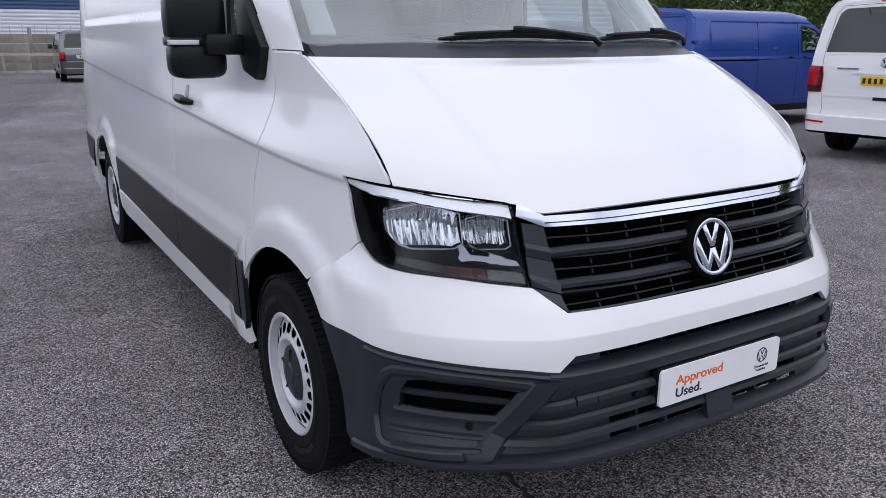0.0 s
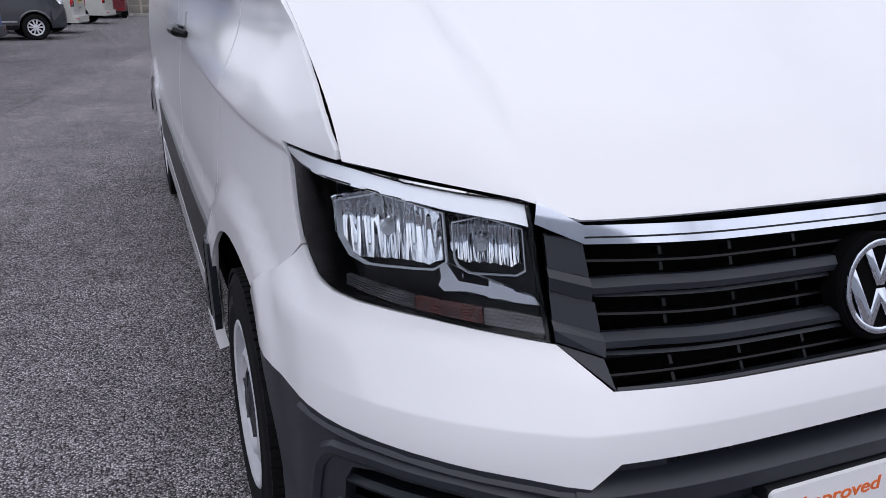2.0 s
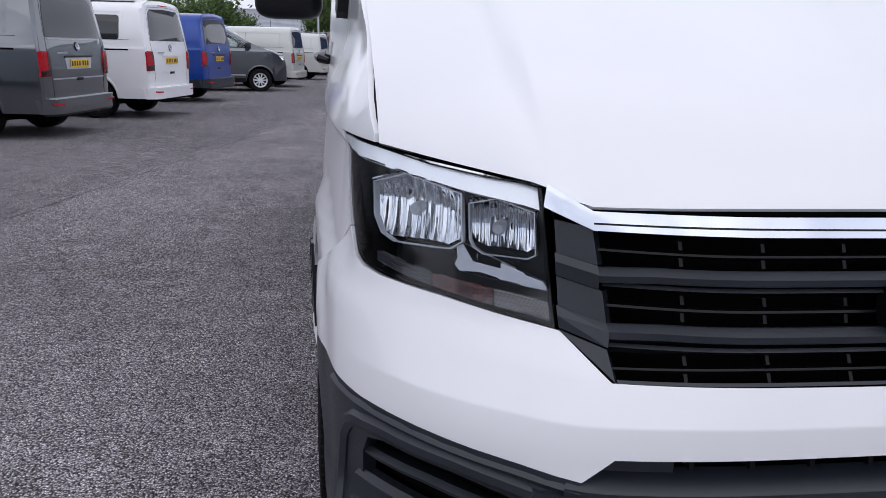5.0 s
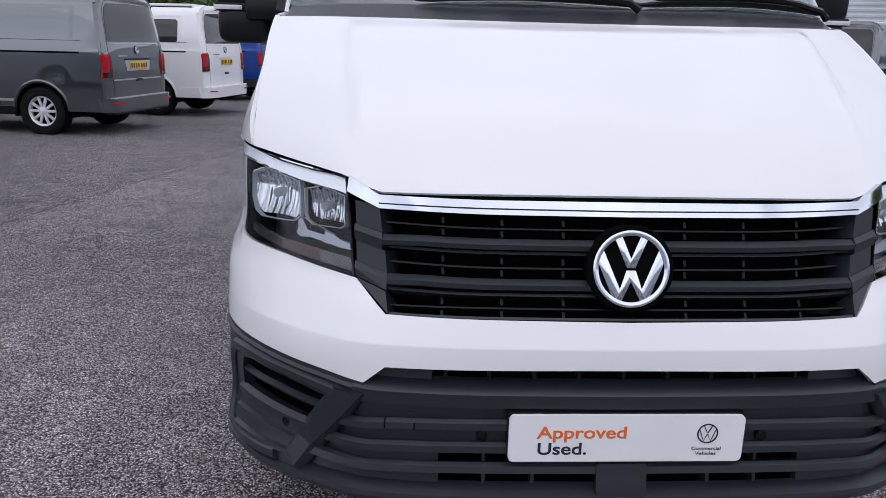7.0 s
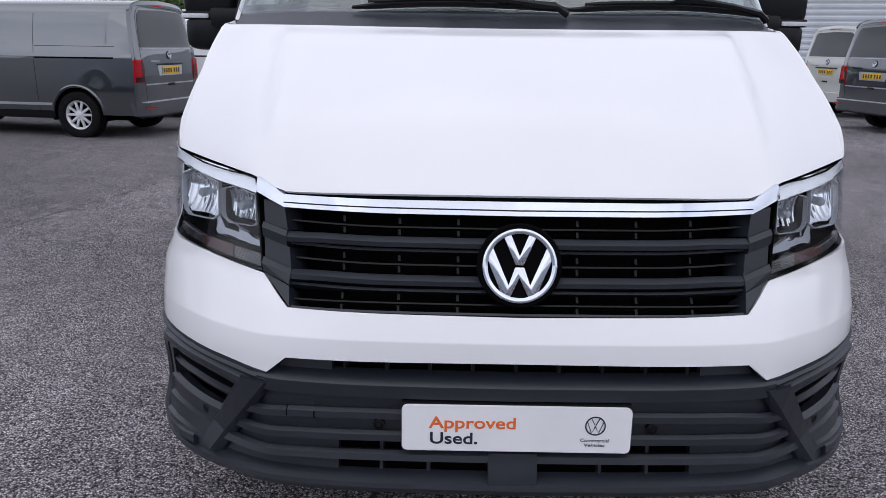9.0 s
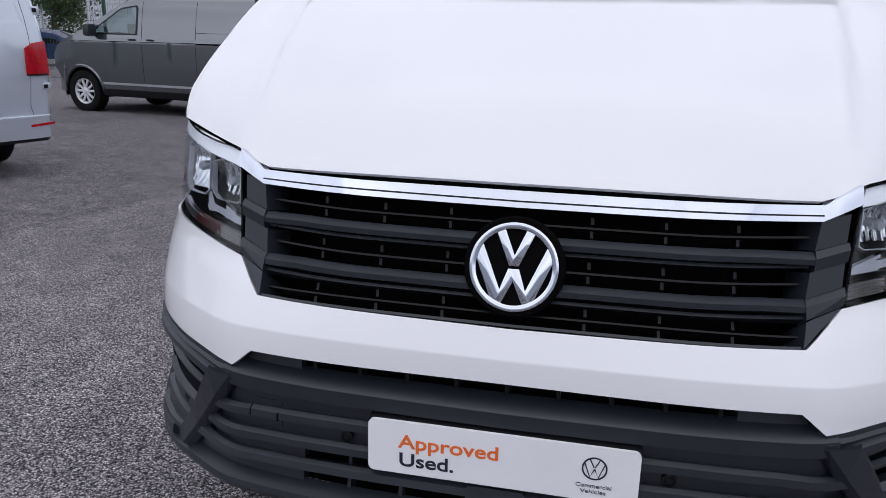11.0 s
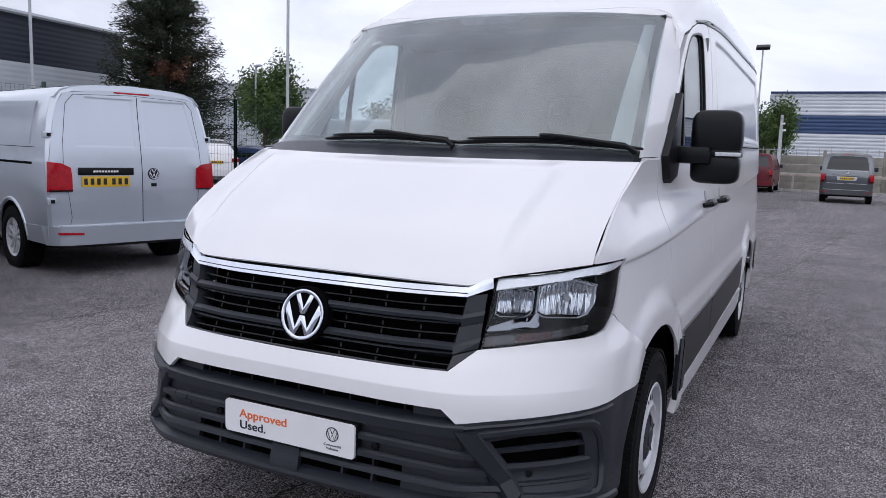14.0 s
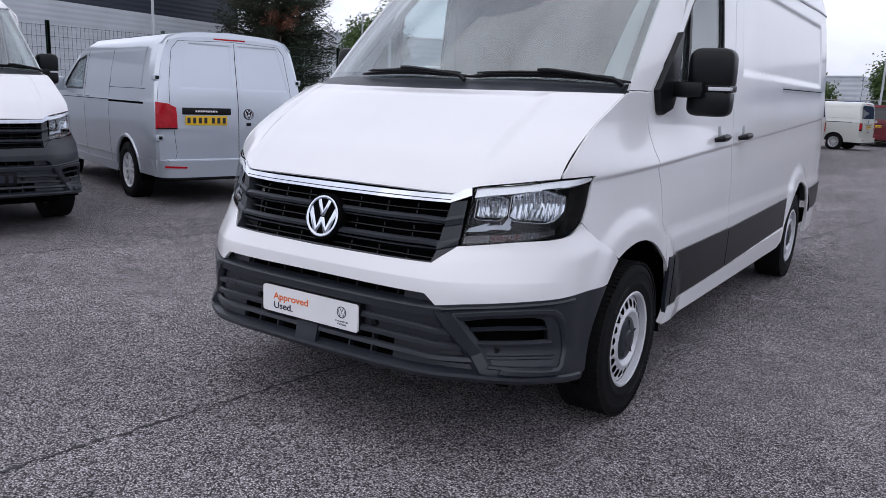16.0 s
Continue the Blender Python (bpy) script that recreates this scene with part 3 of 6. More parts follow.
def steel_rim(half):
    """A pressed steel wheel with a ring of oval holes."""
    o = half - .012
    bm = turned([(-half, .20), (o + .012, .20), (o + .016, .209), (o + .012, .216), (o + .004, .214), (o - .002, .206), (o - .014, .202), (o - .022, .198), (o - .024, .191), (o - .016, .186), (o - .010, .184)], 64)
    centre = turned([(o + .004, .136), (o + .009, .130), (o + .010, .122), (o + .005, .112), (o - .012, .102), (o - .012, 0)], 64)
    bands = [bm, centre]
    polar = lambda u, v: np.stack([o + .004 - .014 * (np.asarray(v) - .136) / .048, np.asarray(v) * np.cos(u), np.asarray(v) * np.sin(u)], -1)
    wide = math.tau / 20
    hole = [(wide / 2 + math.copysign(abs(math.cos(a)) ** .8, math.cos(a)) * .110, .1600 + math.sin(a) * .0195) for a in [k * math.tau / 14 for k in range(14)]]
    cell = sheet([(0, .136), (wide, .136), (wide, .184), (wide / 2, .184), (0, .184)], polar, .4, .008, centre=(-1, 0, 0), hole=hole)
    for k in range(20):
        copy = bmesh.new()
        copy.from_mesh(cell)
        bmesh.ops.transform(copy, matrix=Matrix.Rotation(k * wide, 4, "X"), verts=copy.verts)
        bands.append(copy)
    whole = bmesh.new()
    for b in bands:
        temp = bpy.data.meshes.new("band")
        b.to_mesh(temp)
        b.free()
        whole.from_mesh(temp)
    return whole


def alloy_rim(half, r):
    """A ten-spoke alloy wheel."""
    o = half - .01
    bm = turned([(-half, r - .006), (o, r - .004), (o + .008, r + .004), (o + .002, r + .008), (o - .004, r), (o - .02, r - .02), (o - .05, r - .024)], 48)
    for k in range(5):
        for s in (-1, 1):
            a = k * math.tau / 5 + s * .24
            box(bm, (o - .035, -.019, .045), (o - .010, .019, r - .010), .006, Matrix.Rotation(a, 4, "X") @ Matrix.Rotation(s * .05, 4, "X"))
    hub = turned([(o - .04, .065), (o - .010, .060), (o - .004, .045), (o - .004, 0)], 24)
    temp = bpy.data.meshes.new("hub")
    hub.to_mesh(temp)
    hub.free()
    bm.from_mesh(temp)
    return bm


def wheels(van, spots, r, half, rim_r, steel):
    tyre, rim, cap, back = None, None, None, None
    for x, y in spots:
        turn = 0 if x > 0 else 180
        if tyre is None:
            tyre = part("wheel", tyre_mesh(r, rim_r + .012, half), RUBBER, van, "black tyre on a painted steel wheel" if steel else "black tyre on an alloy wheel")
            w = tyre
            rim = part("rim", steel_rim(half) if steel else alloy_rim(half, rim_r), ALLOY, w)
            back = part("brake_drum", turned([(-half, rim_r - .01), (-.02, rim_r - .012), (half * .30, .11), (half * .30, 0)], 32), BLACK, w)
            tread = tagged(part("tread", tread_mesh(r, half), RUBBER, w), kind="stuff")
            mark = bmesh.new()
            for start, n in ((.35, 8), (3.3, 10)):
                for k in range(n):
                    box(mark, (half * 1.06, -.007, r - .088), (half * 1.06 + .0015, .007, r - .070), 0, Matrix.Rotation(start + k * .075, 4, "X"))
            kind = [rim, back, tread, tagged(part("sidewall_mark", mark, SIDEWALL, w), kind="stuff")]
            if steel:
                c = turned([(half - .028, .099), (half - .014, .096), (half - .006, .080), (half - .002, .040), (half + .003, .034), (half + .003, 0)], 40)
                for k in range(5):
                    box(c, (half - .010, -.002, .045), (half - .001, .002, .088), 0, Matrix.Rotation(k * math.tau / 5, 4, "X"))
                kind.append(part("hub_cap", c, PLASTIC, w, "dark plastic hub cap"))
        else:
            w = new("wheel", tyre.data)
            w.parent = van
            tagged(w, tyre["label"])
            for q in kind:
                o = new(q.name.split(".")[0], q.data)
                o.parent = w
                if q in (tread, kind[3]):
                    tagged(o, kind="stuff")
        w.matrix_basis = pose(x, y, r, 0, 0, turn)


def liner(van, axle, z, r, x0, x1):
    """The dark lining of one wheel arch."""
    well = bmesh.new()
    rows = [[well.verts.new((x, axle + r * math.cos(radians(a)), z + r * math.sin(radians(a)))) for a in range(-10, 191, 20)] for x in (x0, x1)]
    for i in range(10):
        well.faces.new((rows[0][i], rows[0][i + 1], rows[1][i + 1], rows[1][i]))
    well.faces.new(rows[0])
    part("wheel_arch_liner", well, BLACK, van)


def arch(axle, r, a0, a1, n=16):
    return ring(axle, .345, r, a0, a1, n)


def nose_s(y, z):
    """The nose coordinate at which the flank reaches y."""
    s = np.linspace(.9, 1.9, 401)
    return float(s[np.argmin(np.abs(front(s, np.full_like(s, z))[:, 1] - y))])


# ---- the large white panel van ----
def plate_front(van):
    board = part("show_plate", sheet(rounded(-.26, .458, .26, .569, .012), at_depth(-.024), 1, .008, centre=(0, 1, .5)), PLATE, van, "white dealer show plate with orange and navy print")
    part("plate_holder", boxes(((-.262, -.015, .456), (.262, .03, .571)), bevel=.004), SATIN, van)
    flat = lambda x, z: pose(x, -.0245, z, 90)
    for text, x, z, wide, mat in (("Approved", -.198, .515, .196, ORANGE), ("Used.", -.198, .476, .110, INK)):
        w = words("print", text, .040, mat, board, flat(x, z), .0006)
        span = max(v.co.x for v in w.data.vertices)
        w.scale.x = wide / span
    for text, z, wide in (("Commercial", .486, .066), ("Vehicles", .474, .047)):
        w = words("print", text, .0115, INK, board, flat(.178 - wide / 2, z))
        w.scale.x = wide / max(v.co.x for v in w.data.vertices)
    bm = turned([(0, .0235), (.001, .0235), (.001, .0205), (0, .0205)], 32)
    mark = part("print", bm, INK, board)
    mark.matrix_basis = facing((.178, -.0245, .526), (0, -1, 0))
    zig = bmesh.new()
    for s in (-1, 1):
        tube(zig, [(0, s * .009, .018), (0, s * .001, .002)], .0013, 4)
        tube(zig, [(0, s * .018, .009), (0, s * .008, -.018), (0, 0, -.001)], .0013, 4)
    part("print", zig, INK, mark)


def build_panel_van():
    van = thing("panel_van", "white high-roof panel van with black plastic bumper and strips", "van")
    keep = dict(centre=(0, 2.5, 1.0))
    # nose: painted bumper
    half = [(0, .762), (.53, .765), (.597, .826), (.69, .837), (.77, .849), (.86, .857), (.935, .871), (.976, .886), (1.003, .905)]
    seam = [(nose_s(y, z), z) for y, z in ((.5995, .8408), (.6495, .8168), (.7155, .7702))]
    lip = [(nose_s(y, z), z) for y, z in arch(.975, .445, 119, 136, 5)]
    low = [(1.10, .652), (1.0, .648), (.92, .643), (.83, .640), (.754, .635), (.66, .628), (.577, .618), (.530, .657), (0, .661)]
    right = half + seam + lip + low
    part("front_bumper", sheet(right + [(-u, v) for u, v in right[::-1] if u], front, (.04, .025), .015, cuts=[((0, .706), (0, 1)), ((0, .703), (0, 1)), ((0, .709), (0, 1))], e=.003, **keep), WHITE, van)
    # nose: black lower bumper
    backing = part("lower_bumper", sheet([(-1.0, .655), (1.0, .655), (1.0, .37), (-1.0, .37)], front, .08, .01, lift=-.075, **keep), BLACK, van, "grained black plastic lower bumper with slots")
    beam = [(-.60, .611), (-.54, .608), (0, .607), (.54, .608), (.60, .611)]
    part("bumper_beam", moulding(beam, [(.022, -.045), (.002, .002), (-.003, .006), (-.033, .003), (-.037, -.03)], front), PLASTIC, backing)
    for k in range(9):
        x = -.40 + .1 * k
        part("slot_web", sheet([(x - .004, .628), (x + .004, .628), (x + .004, .66), (x - .004, .66)], front, .1, .03, lift=-.036, **keep), SATIN, backing)
    for s in (-1, 1):
        part("slot_blank", sheet([(s * .43, .664), (s * .54, .664), (s * .56, .625), (s * .43, .625)][::s], front, .1, .02, lift=-.034, **keep), PLASTIC, backing)
    edge = [(nose_s(y, z), z) for y, z in arch(.975, .445, 137, 182, 10)]
    crest = [(.577, .6175), (.66, .6275), (.754, .6345), (.83, .6395), (.92, .6425), (1.0, .6475), (1.10, .6515)]
    corner = crest + edge + [(1.08, .300), (.95, .312), (.86, .330), (.80, .345), (.748, .350), (.735, .376), (.605, .556)]
    slot = [(.655, .562), (.752, .578), (.853, .578), (.875, .567), (.882, .531), (.882, .473), (.80, .477), (.705, .480), (.676, .530)]
    rimline = [(.628, .588), (.754, .603), (.854, .606), (.900, .598), (.924, .580), (.942, .544), (.952, .446), (.968, .375), (.944, .352), (.889, .356), (.790, .372)]
    step_edge = [(.012, -.005), (.003, .009), (-.005, .008), (-.009, -.008)]
    for s in (-1, 1):
        f = (lambda q: q) if s > 0 else flip_outline
        part("bumper_corner", sheet(f(corner), front, .05, .03, hole=f(slot), **keep), PLASTIC, backing)
        part("corner_bevel", moulding(f(crest[:-1]), [(.000, -.010), (-.016, .006), (-.020, .004), (-.030, -.006)], front), PLASTIC, backing)
        part("fog_recess", sheet(f([(.66, .58), (.92, .600), (.92, .46), (.68, .47)]), front, .08, .006, lift=-.055, **keep), BLACK, backing)
        part("fog_louvre", moulding(f([(.660, .529), (.80, .535), (.890, .527)]), [(.007, -.014), (.001, -.002), (-.007, -.004), (-.022, -.048), (-.010, -.050)], front), PLASTIC, backing)
        part("fog_frame", moulding(f(rimline), [(.012, -.004), (.003, .010), (-.010, .011), (-.022, .004), (-.024, -.012)], front, step=.03), PLASTIC, backing)
        for line in ([(.700, .477), (.80, .474), (.890, .470)], [(.735, .425), (.843, .420), (.905, .413)], [(.755, .394), (.851, .382), (.915, .373)]):
            part("fog_ledge", moulding(f(line), step_edge, front), PLASTIC, backing)
        inner = [(.650 + .0255 * k, .570 - .043 * k) for k in (-.6, .55, 1.7, 2.85, 4)]
        outer = [(.598 + .0345 * k, .566 - .048 * k) for k in (-.6, .55, 1.7, 2.85, 4)]
        polys = []
        for k in range(4):
            (a, b), (c, d), (g, h), (i, j) = inner[k], inner[k + 1], outer[k], outer[k + 1]
            polys += [[(a, b, .016), (c, d, .016), (i, j, .013), (g, h, .013)],
                      [(a, b, .016), (a + .016, b + .002, -.004), (c + .016, d + .002, -.004), (c, d, .016)],
                      [(g, h, .013), (i, j, .013), (i - .010, j - .006, -.008), (g - .010, h - .006, -.008)]]
        part("diagonal_bar", facets(polys, front, s, .02), PLASTIC, backing)
        eye = part("parking_sensor", turned([(-.01, 0), (-.01, .013), (.003, .013), (.004, .009), (.002, .008), (.004, .006), (.004, 0)], 20), SATIN, backing)
        p = front(s * .765, .455)
        eye.matrix_basis = facing((p[0], p[1] - .001, p[2]), (s * .55, -1, 0))
        eye = part("parking_sensor", eye.data, SATIN, backing)
        p = front(s * .315, .505)
        eye.matrix_basis = facing((p[0], p[1] + .012, p[2]), (s * .05, -1, 0))
    for z in (.533, .480, .434):
        reach = .640 + (.533 - z) * .80
        line = [(-reach, z - .018), (-.50, z - .005), (-.35, z - .001), (0, z), (.35, z - .001), (.50, z - .005), (reach, z - .018)]
        part("louvre", moulding(line, [(.014, -.006), (.007, .003), (-.008, .004), (-.014, -.035), (.008, -.035)], front), PLASTIC, backing)
    for s in (-1, 1):
        f = (lambda q: q) if s > 0 else flip_outline
        part("louvre_panel", sheet(f([(.412, .575), (.63, .575), (.76, .380), (.412, .380)]), front, .06, .02, lift=-.020, **keep), PLASTIC, backing)
    part("louvre_panel", sheet([(-.412, .575), (.412, .575), (.412, .485), (-.412, .485)], front, .06, .02, lift=-.020, **keep), PLASTIC, backing)
    for x in (-.31, -.20, .20, .31):
        part("slot_web", sheet([(x - .004, .385), (x + .004, .385), (x + .004, .49), (x - .004, .49)], front, .1, .03, lift=-.022, **keep), PLASTIC, backing)
    part("tow_eye_cover", sheet(rounded(-.062, .378, .050, .450, .006), front, .05, .02, lift=.008, **keep), PLASTIC, backing)
    cover = part("tow_eye_cover", moulding([(-.527, .5273), (-.466, .5287)], [(.014, -.005), (.007, .0045), (-.008, .0055), (-.014, -.02), (.008, -.02)], front), PLASTIC, backing)
    part("cover_panel", sheet(rounded(-.527, .494, -.466, .552, .006), front, .05, .01, lift=-.018, **keep), PLASTIC, cover)
    for x in (-.529, -.464):
        part("cover_gap", moulding([(x - .0015, .5275), (x + .0015, .5275)], [(.0145, -.0055), (.007, .0040), (-.008, .0050), (-.015, -.02)], front), BLACK, cover)
    fold = [(.35, .374), (.58, .371), (.70, .367), (.80, .355), (.90, .340), (1.0, .326), (1.08, .318)]
    fold = [(-u, v) for u, v in fold[::-1]] + fold
    part("bumper_lip", moulding(fold, [(.026, -.026), (.003, .009), (-.008, .011), (-.024, .002), (-.026, -.040)], front), PLASTIC, backing)
    plate_front(van)

    # nose: grille between the headlights
    grille = part("grille", sheet([(-.62, 1.03), (.62, 1.03), (.61, .84), (.545, .775), (-.545, .775), (-.61, .84)], front, .06, .01, lift=-.11, **keep), BLACK, van, "black slatted grille under a chrome strip")
    for z, foot in ((.9185, .901), (.835, .815)):
        part("thick_slat", moulding([(-.538, z - .004), (-.45, z), (.45, z), (.538, z - .004)], [(.0125, -.030), (.0120, -.004), (.0095, -.001), (-.0015, .009), (-.0115, .005), (-.0125, -.035)], front), PLASTIC, grille)
        part("slat_lip", moulding([(-.532, foot), (.532, foot)], [(.003, -.030), (.003, -.006), (-.003, -.003), (-.004, -.030)], front), PLASTIC, grille)
    for z in (.952, .869, .788):
        part("thin_slat", moulding([(-.54, z), (.54, z)], [(.0028, -.060), (.0022, -.020), (-.0014, -.019), (-.0030, -.060)], front), SATIN, grille)
        for x in (-.41, -.275, -.138, .138, .275, .41):
            for z0, z1 in ((z + .008, z + .021), (z - .017, z - .004)):
                part("slat_web", sheet([(x - .003, z0), (x + .003, z0), (x + .002, z1), (x - .004, z1)], front, .1, .03, lift=-.030, **keep), SATIN, grille)
    part("grille_edge", moulding([(-.522, .7675), (.522, .7675)], [(.004, -.04), (.003, -.004), (-.002, -.002), (-.003, -.04)], front), PLASTIC, grille)
    for s in (-1, 1):
        for face, chamfer in (([(.603, .994, -.004), (.547, .984, 0), (.539, .929, 0), (.600, .942, -.004)], [(.547, .984, 0), (.537, .983, -.035), (.530, .930, -.035), (.539, .929, 0)]),
                              ([(.600, .907, -.004), (.533, .890, 0), (.528, .842, 0), (.598, .862, -.004)], [(.533, .890, 0), (.524, .890, -.035), (.519, .843, -.035), (.528, .842, 0)]),
                              ([(.598, .828, -.004), (.531, .807, 0), (.525, .766, 0)], [(.531, .807, 0), (.522, .806, -.035), (.516, .767, -.035), (.525, .766, 0)])):
            part("grille_cheek", facets([face, chamfer], front, s), PLASTIC, grille)
        for rows in (((.602, .943, .0), (.539, .928, .002), (.537, .914, .010), (.600, .930, .008), (.538, .892, .004), (.600, .909, .003)),
                     ((.600, .863, .0), (.527, .842, .002), (.525, .830, .010), (.598, .848, .008), (.529, .808, .004), (.597, .830, .003))):
            a, b, c, d, e, g = rows
            part("cheek_bar", facets([[a, b, c, d], [d, c, e, g]], front, s, .035), PLASTIC, grille)
    strip = [(0, 1.010), (.30, 1.009), (.545, 1.010), (.575, 1.026), (.612, 1.046), (.617, 1.012), (.575, .994), (.545, .981), (.30, .979), (0, .979)]
    chrome = part("chrome_strip", sheet(strip + [(-u, v) for u, v in strip[::-1] if u], front, (.05, .012), .03, lift=.008, **keep), CHROME, van, "polished chrome strip")
    groove = [(0, .992), (.545, .993), (.545, .990), (0, .989)]
    part("groove", sheet(groove + [(-u, v) for u, v in groove[::-1] if u], front, .06, .004, lift=.0095, **keep), SATIN, chrome)
    emblem(van, (0, .062, .875), (0, -1, .24), .085)

    # headlights
    lens = [(.622, 1.046), (.70, 1.052), (.79, 1.063), (.872, 1.080), (.95, 1.086), (1.016, 1.088), (1.012, 1.03), (1.008, .97), (1.0, .925), (.975, .893), (.935, .876), (.86, .861), (.77, .850), (.69, .835), (.603, .824)]
    for s in (-1, 1):
        f = (lambda q: q) if s > 0 else flip_outline
        lamp = part("headlight", sheet(f(lens), front, .05, .008, lift=-.085, **keep), SATIN, van, "clear headlight with two chrome reflectors")
        glass = part("lens", sheet(f(lens), front, .04, .003, lift=-.001, **keep), LENS, lamp)
        glass.visible_shadow = False
        rim = [(u + (.80 - u) * .035, v + (.95 - v) * (.022 if v > 1.03 else .05)) for u, v in lens]
        part("lamp_rim", sheet(f(lens), front, .05, .075, lift=-.006, hole=f(rim), **keep), BLACK, lamp)
        low_edge = pchip([.60, .645, .691, .738, .787, .836, .887, .93, 1.01], [1.001, 1.010, 1.017, 1.024, 1.034, 1.045, 1.054, 1.060, 1.072])

        def brow_at(u, v):
            p = front(u, v)
            back = .007 + .22 * np.clip(v - low_edge(np.abs(u)), -.01, .06)
            return p + np.stack([-np.sign(u) * back * .25, back, 0 * back], -1)
        brow = [(.618, 1.003), (.645, 1.010), (.691, 1.017), (.738, 1.024), (.787, 1.034), (.836, 1.045), (.887, 1.054), (.94, 1.061), (1.0, 1.070), (1.0, 1.082), (.95, 1.082), (.872, 1.076), (.79, 1.059), (.70, 1.048), (.625, 1.042)]
        part("lamp_brow", sheet(f(brow), brow_at, (.03, .01), .008, **keep), BROW, lamp, "bright brow over the reflectors")
        for shape, deep in (([(.746, 1.018), (.79, 1.029), (.831, 1.038), (.879, 1.013), (.878, .956), (.866, .929), (.849, .920), (.763, .927), (.744, .941)], .05), ([(.635, 1.000), (.691, 1.016), (.732, 1.004), (.731, .947), (.726, .936), (.711, .926), (.646, .927), (.633, .935)], .045)):
            cu, cv = sum(u for u, _ in shape) / len(shape), sum(v for _, v in shape) / len(shape)
            grow = [(cu + (u - cu) * 1.03, cv + (v - cv) * 1.035) for u, v in shape]
            def bowl(u, v, q=shape, c=(cu, cv), d=deep):
                r = np.hypot((u * s - c[0]) / .075, (v - c[1]) / .066)
                flute = .0050 * np.sin(u * 430) * np.clip(r * 3, .2, 1) * np.clip(1.25 - r, .1, .8) + .0012 * np.sin(v * 90)
                deep_at = .016 + d * np.clip(1.25 - r * r, 0, 1.25) + flute
                p = front(u, v)
                return np.stack([p[..., 0] - s * deep_at * .35, p[..., 1] + deep_at, p[..., 2]], -1)
            dish = part("reflector", sheet(f(shape), bowl, (.0025, .008), .003, e=.0008, **keep), REFLECTOR, lamp)
            part("reflector_rim", sheet(f(grow), front, .05, .012, lift=-.014, hole=f(shape), **keep), TRIM, dish)
            p = front(s * cu, cv)
            bulb = part("bulb", turned([(-.02, .010), (.012, .012), (.018, .008), (.018, 0)], 16), TRIM, dish)
            bulb.matrix_basis = facing((p[0] - s * .018, p[1] + .05, p[2]), (s * .4, -1, 0))
        part("lamp_wing", sheet(f([(.743, .937), (.728, .911), (.69, .906), (.622, .894), (.614, .881), (.648, .883), (.718, .895), (.749, .892), (.757, .901), (.752, .914), (.754, .932)]), front, .04, .012, lift=-.020, **keep), TRIM, lamp)
        over, under = pchip([.60, .635, .69, .747, .786, .826, .88], [.862, .867, .872, .874, .880, .886, .896]), pchip([.60, .644, .69, .737, .786, .836, .88], [.837, .842, .846, .852, .859, .867, .880])
        for a, b, mat in ((.606, .694, RIBBED), (.696, .789, AMBER), (.791, .872, GREYLENS)):
            us = np.linspace(a, b, 5)
            loop = [(u, float(under(u))) for u in us] + [(u, float(over(u))) for u in us[::-1]]
            strip = part("indicator_strip", sheet(f(loop), front, .03, .01, lift=-.016, **keep), mat, lamp)
            for k in range(5):
                w = (k + .5) / 5
                line = [(u, float(under(u)) * (1 - w) + float(over(u)) * w) for u in us]
                part("indicator_rib", moulding(f(line), [(.0016, -.016), (.0007, -.0128), (-.0007, -.0128), (-.0016, -.016)], front), mat, strip)
    # bonnet and windscreen
    part("bonnet", sheet([(-.992, .006), (-.72, .004), (-.62, -.014), (.62, -.014), (.72, .004), (.992, .006), (.992, .985), (.8, .99), (-.8, .99), (-.992, .985)], bonnet, (.025, .035), .012, **keep), WHITE, van)
    part("bonnet_gap", sheet([(-.999, -.02), (.999, -.02), (.999, .99), (-.999, .99)], bonnet, (.06, .06), .006, lift=-.020, **keep), BLACK, van)
    cowl = ruled([tuple(bonnet(a, .99)) for a in np.linspace(-.965, .965, 17)], [tuple(screen(a, .06)) for a in np.linspace(-.965, .965, 17)])
    part("cowl", sheet(SQUARE, cowl, (.06, .5), .01, lift=-.012, **keep), PLASTIC, van)
    pane = part("windscreen", sheet(rounded(-.985, .02, .985, .985, .05), screen, (.08, .08), .005, lift=.0, **keep), SCREEN, van, "large raked windscreen reflecting the sky")
    pane.visible_shadow = False
    for q in ([(-.985, .02), (.985, .02), (.97, .075), (.5, .055), (-.5, .055), (-.97, .075)],
              [(-.985, .985), (.985, .985), (.94, .962), (.22, .964), (.20, .93), (.12, .895), (-.12, .895), (-.17, .93), (-.19, .964), (-.94, .962)],
              [(-.985, .02), (-.97, .075), (-.948, .14), (-.938, .90), (-.94, .962), (-.985, .985)],
              [(.985, .02), (.97, .075), (.948, .14), (.938, .90), (.94, .962), (.985, .985)]):
        part("screen_border", sheet(q, screen, (.08, .08), .002, lift=-.009, **keep), SATIN, van)
    for s in (-1, 1):
        f = (lambda q: q) if s > 0 else flip_outline
        part("pillar_trim", sheet(f([(.862, .10), (.945, .10), (.945, .95), (.885, .95)]), screen, (.05, .1), .02, lift=-.03, **keep), PALE, van, "pale inner pillar trim")
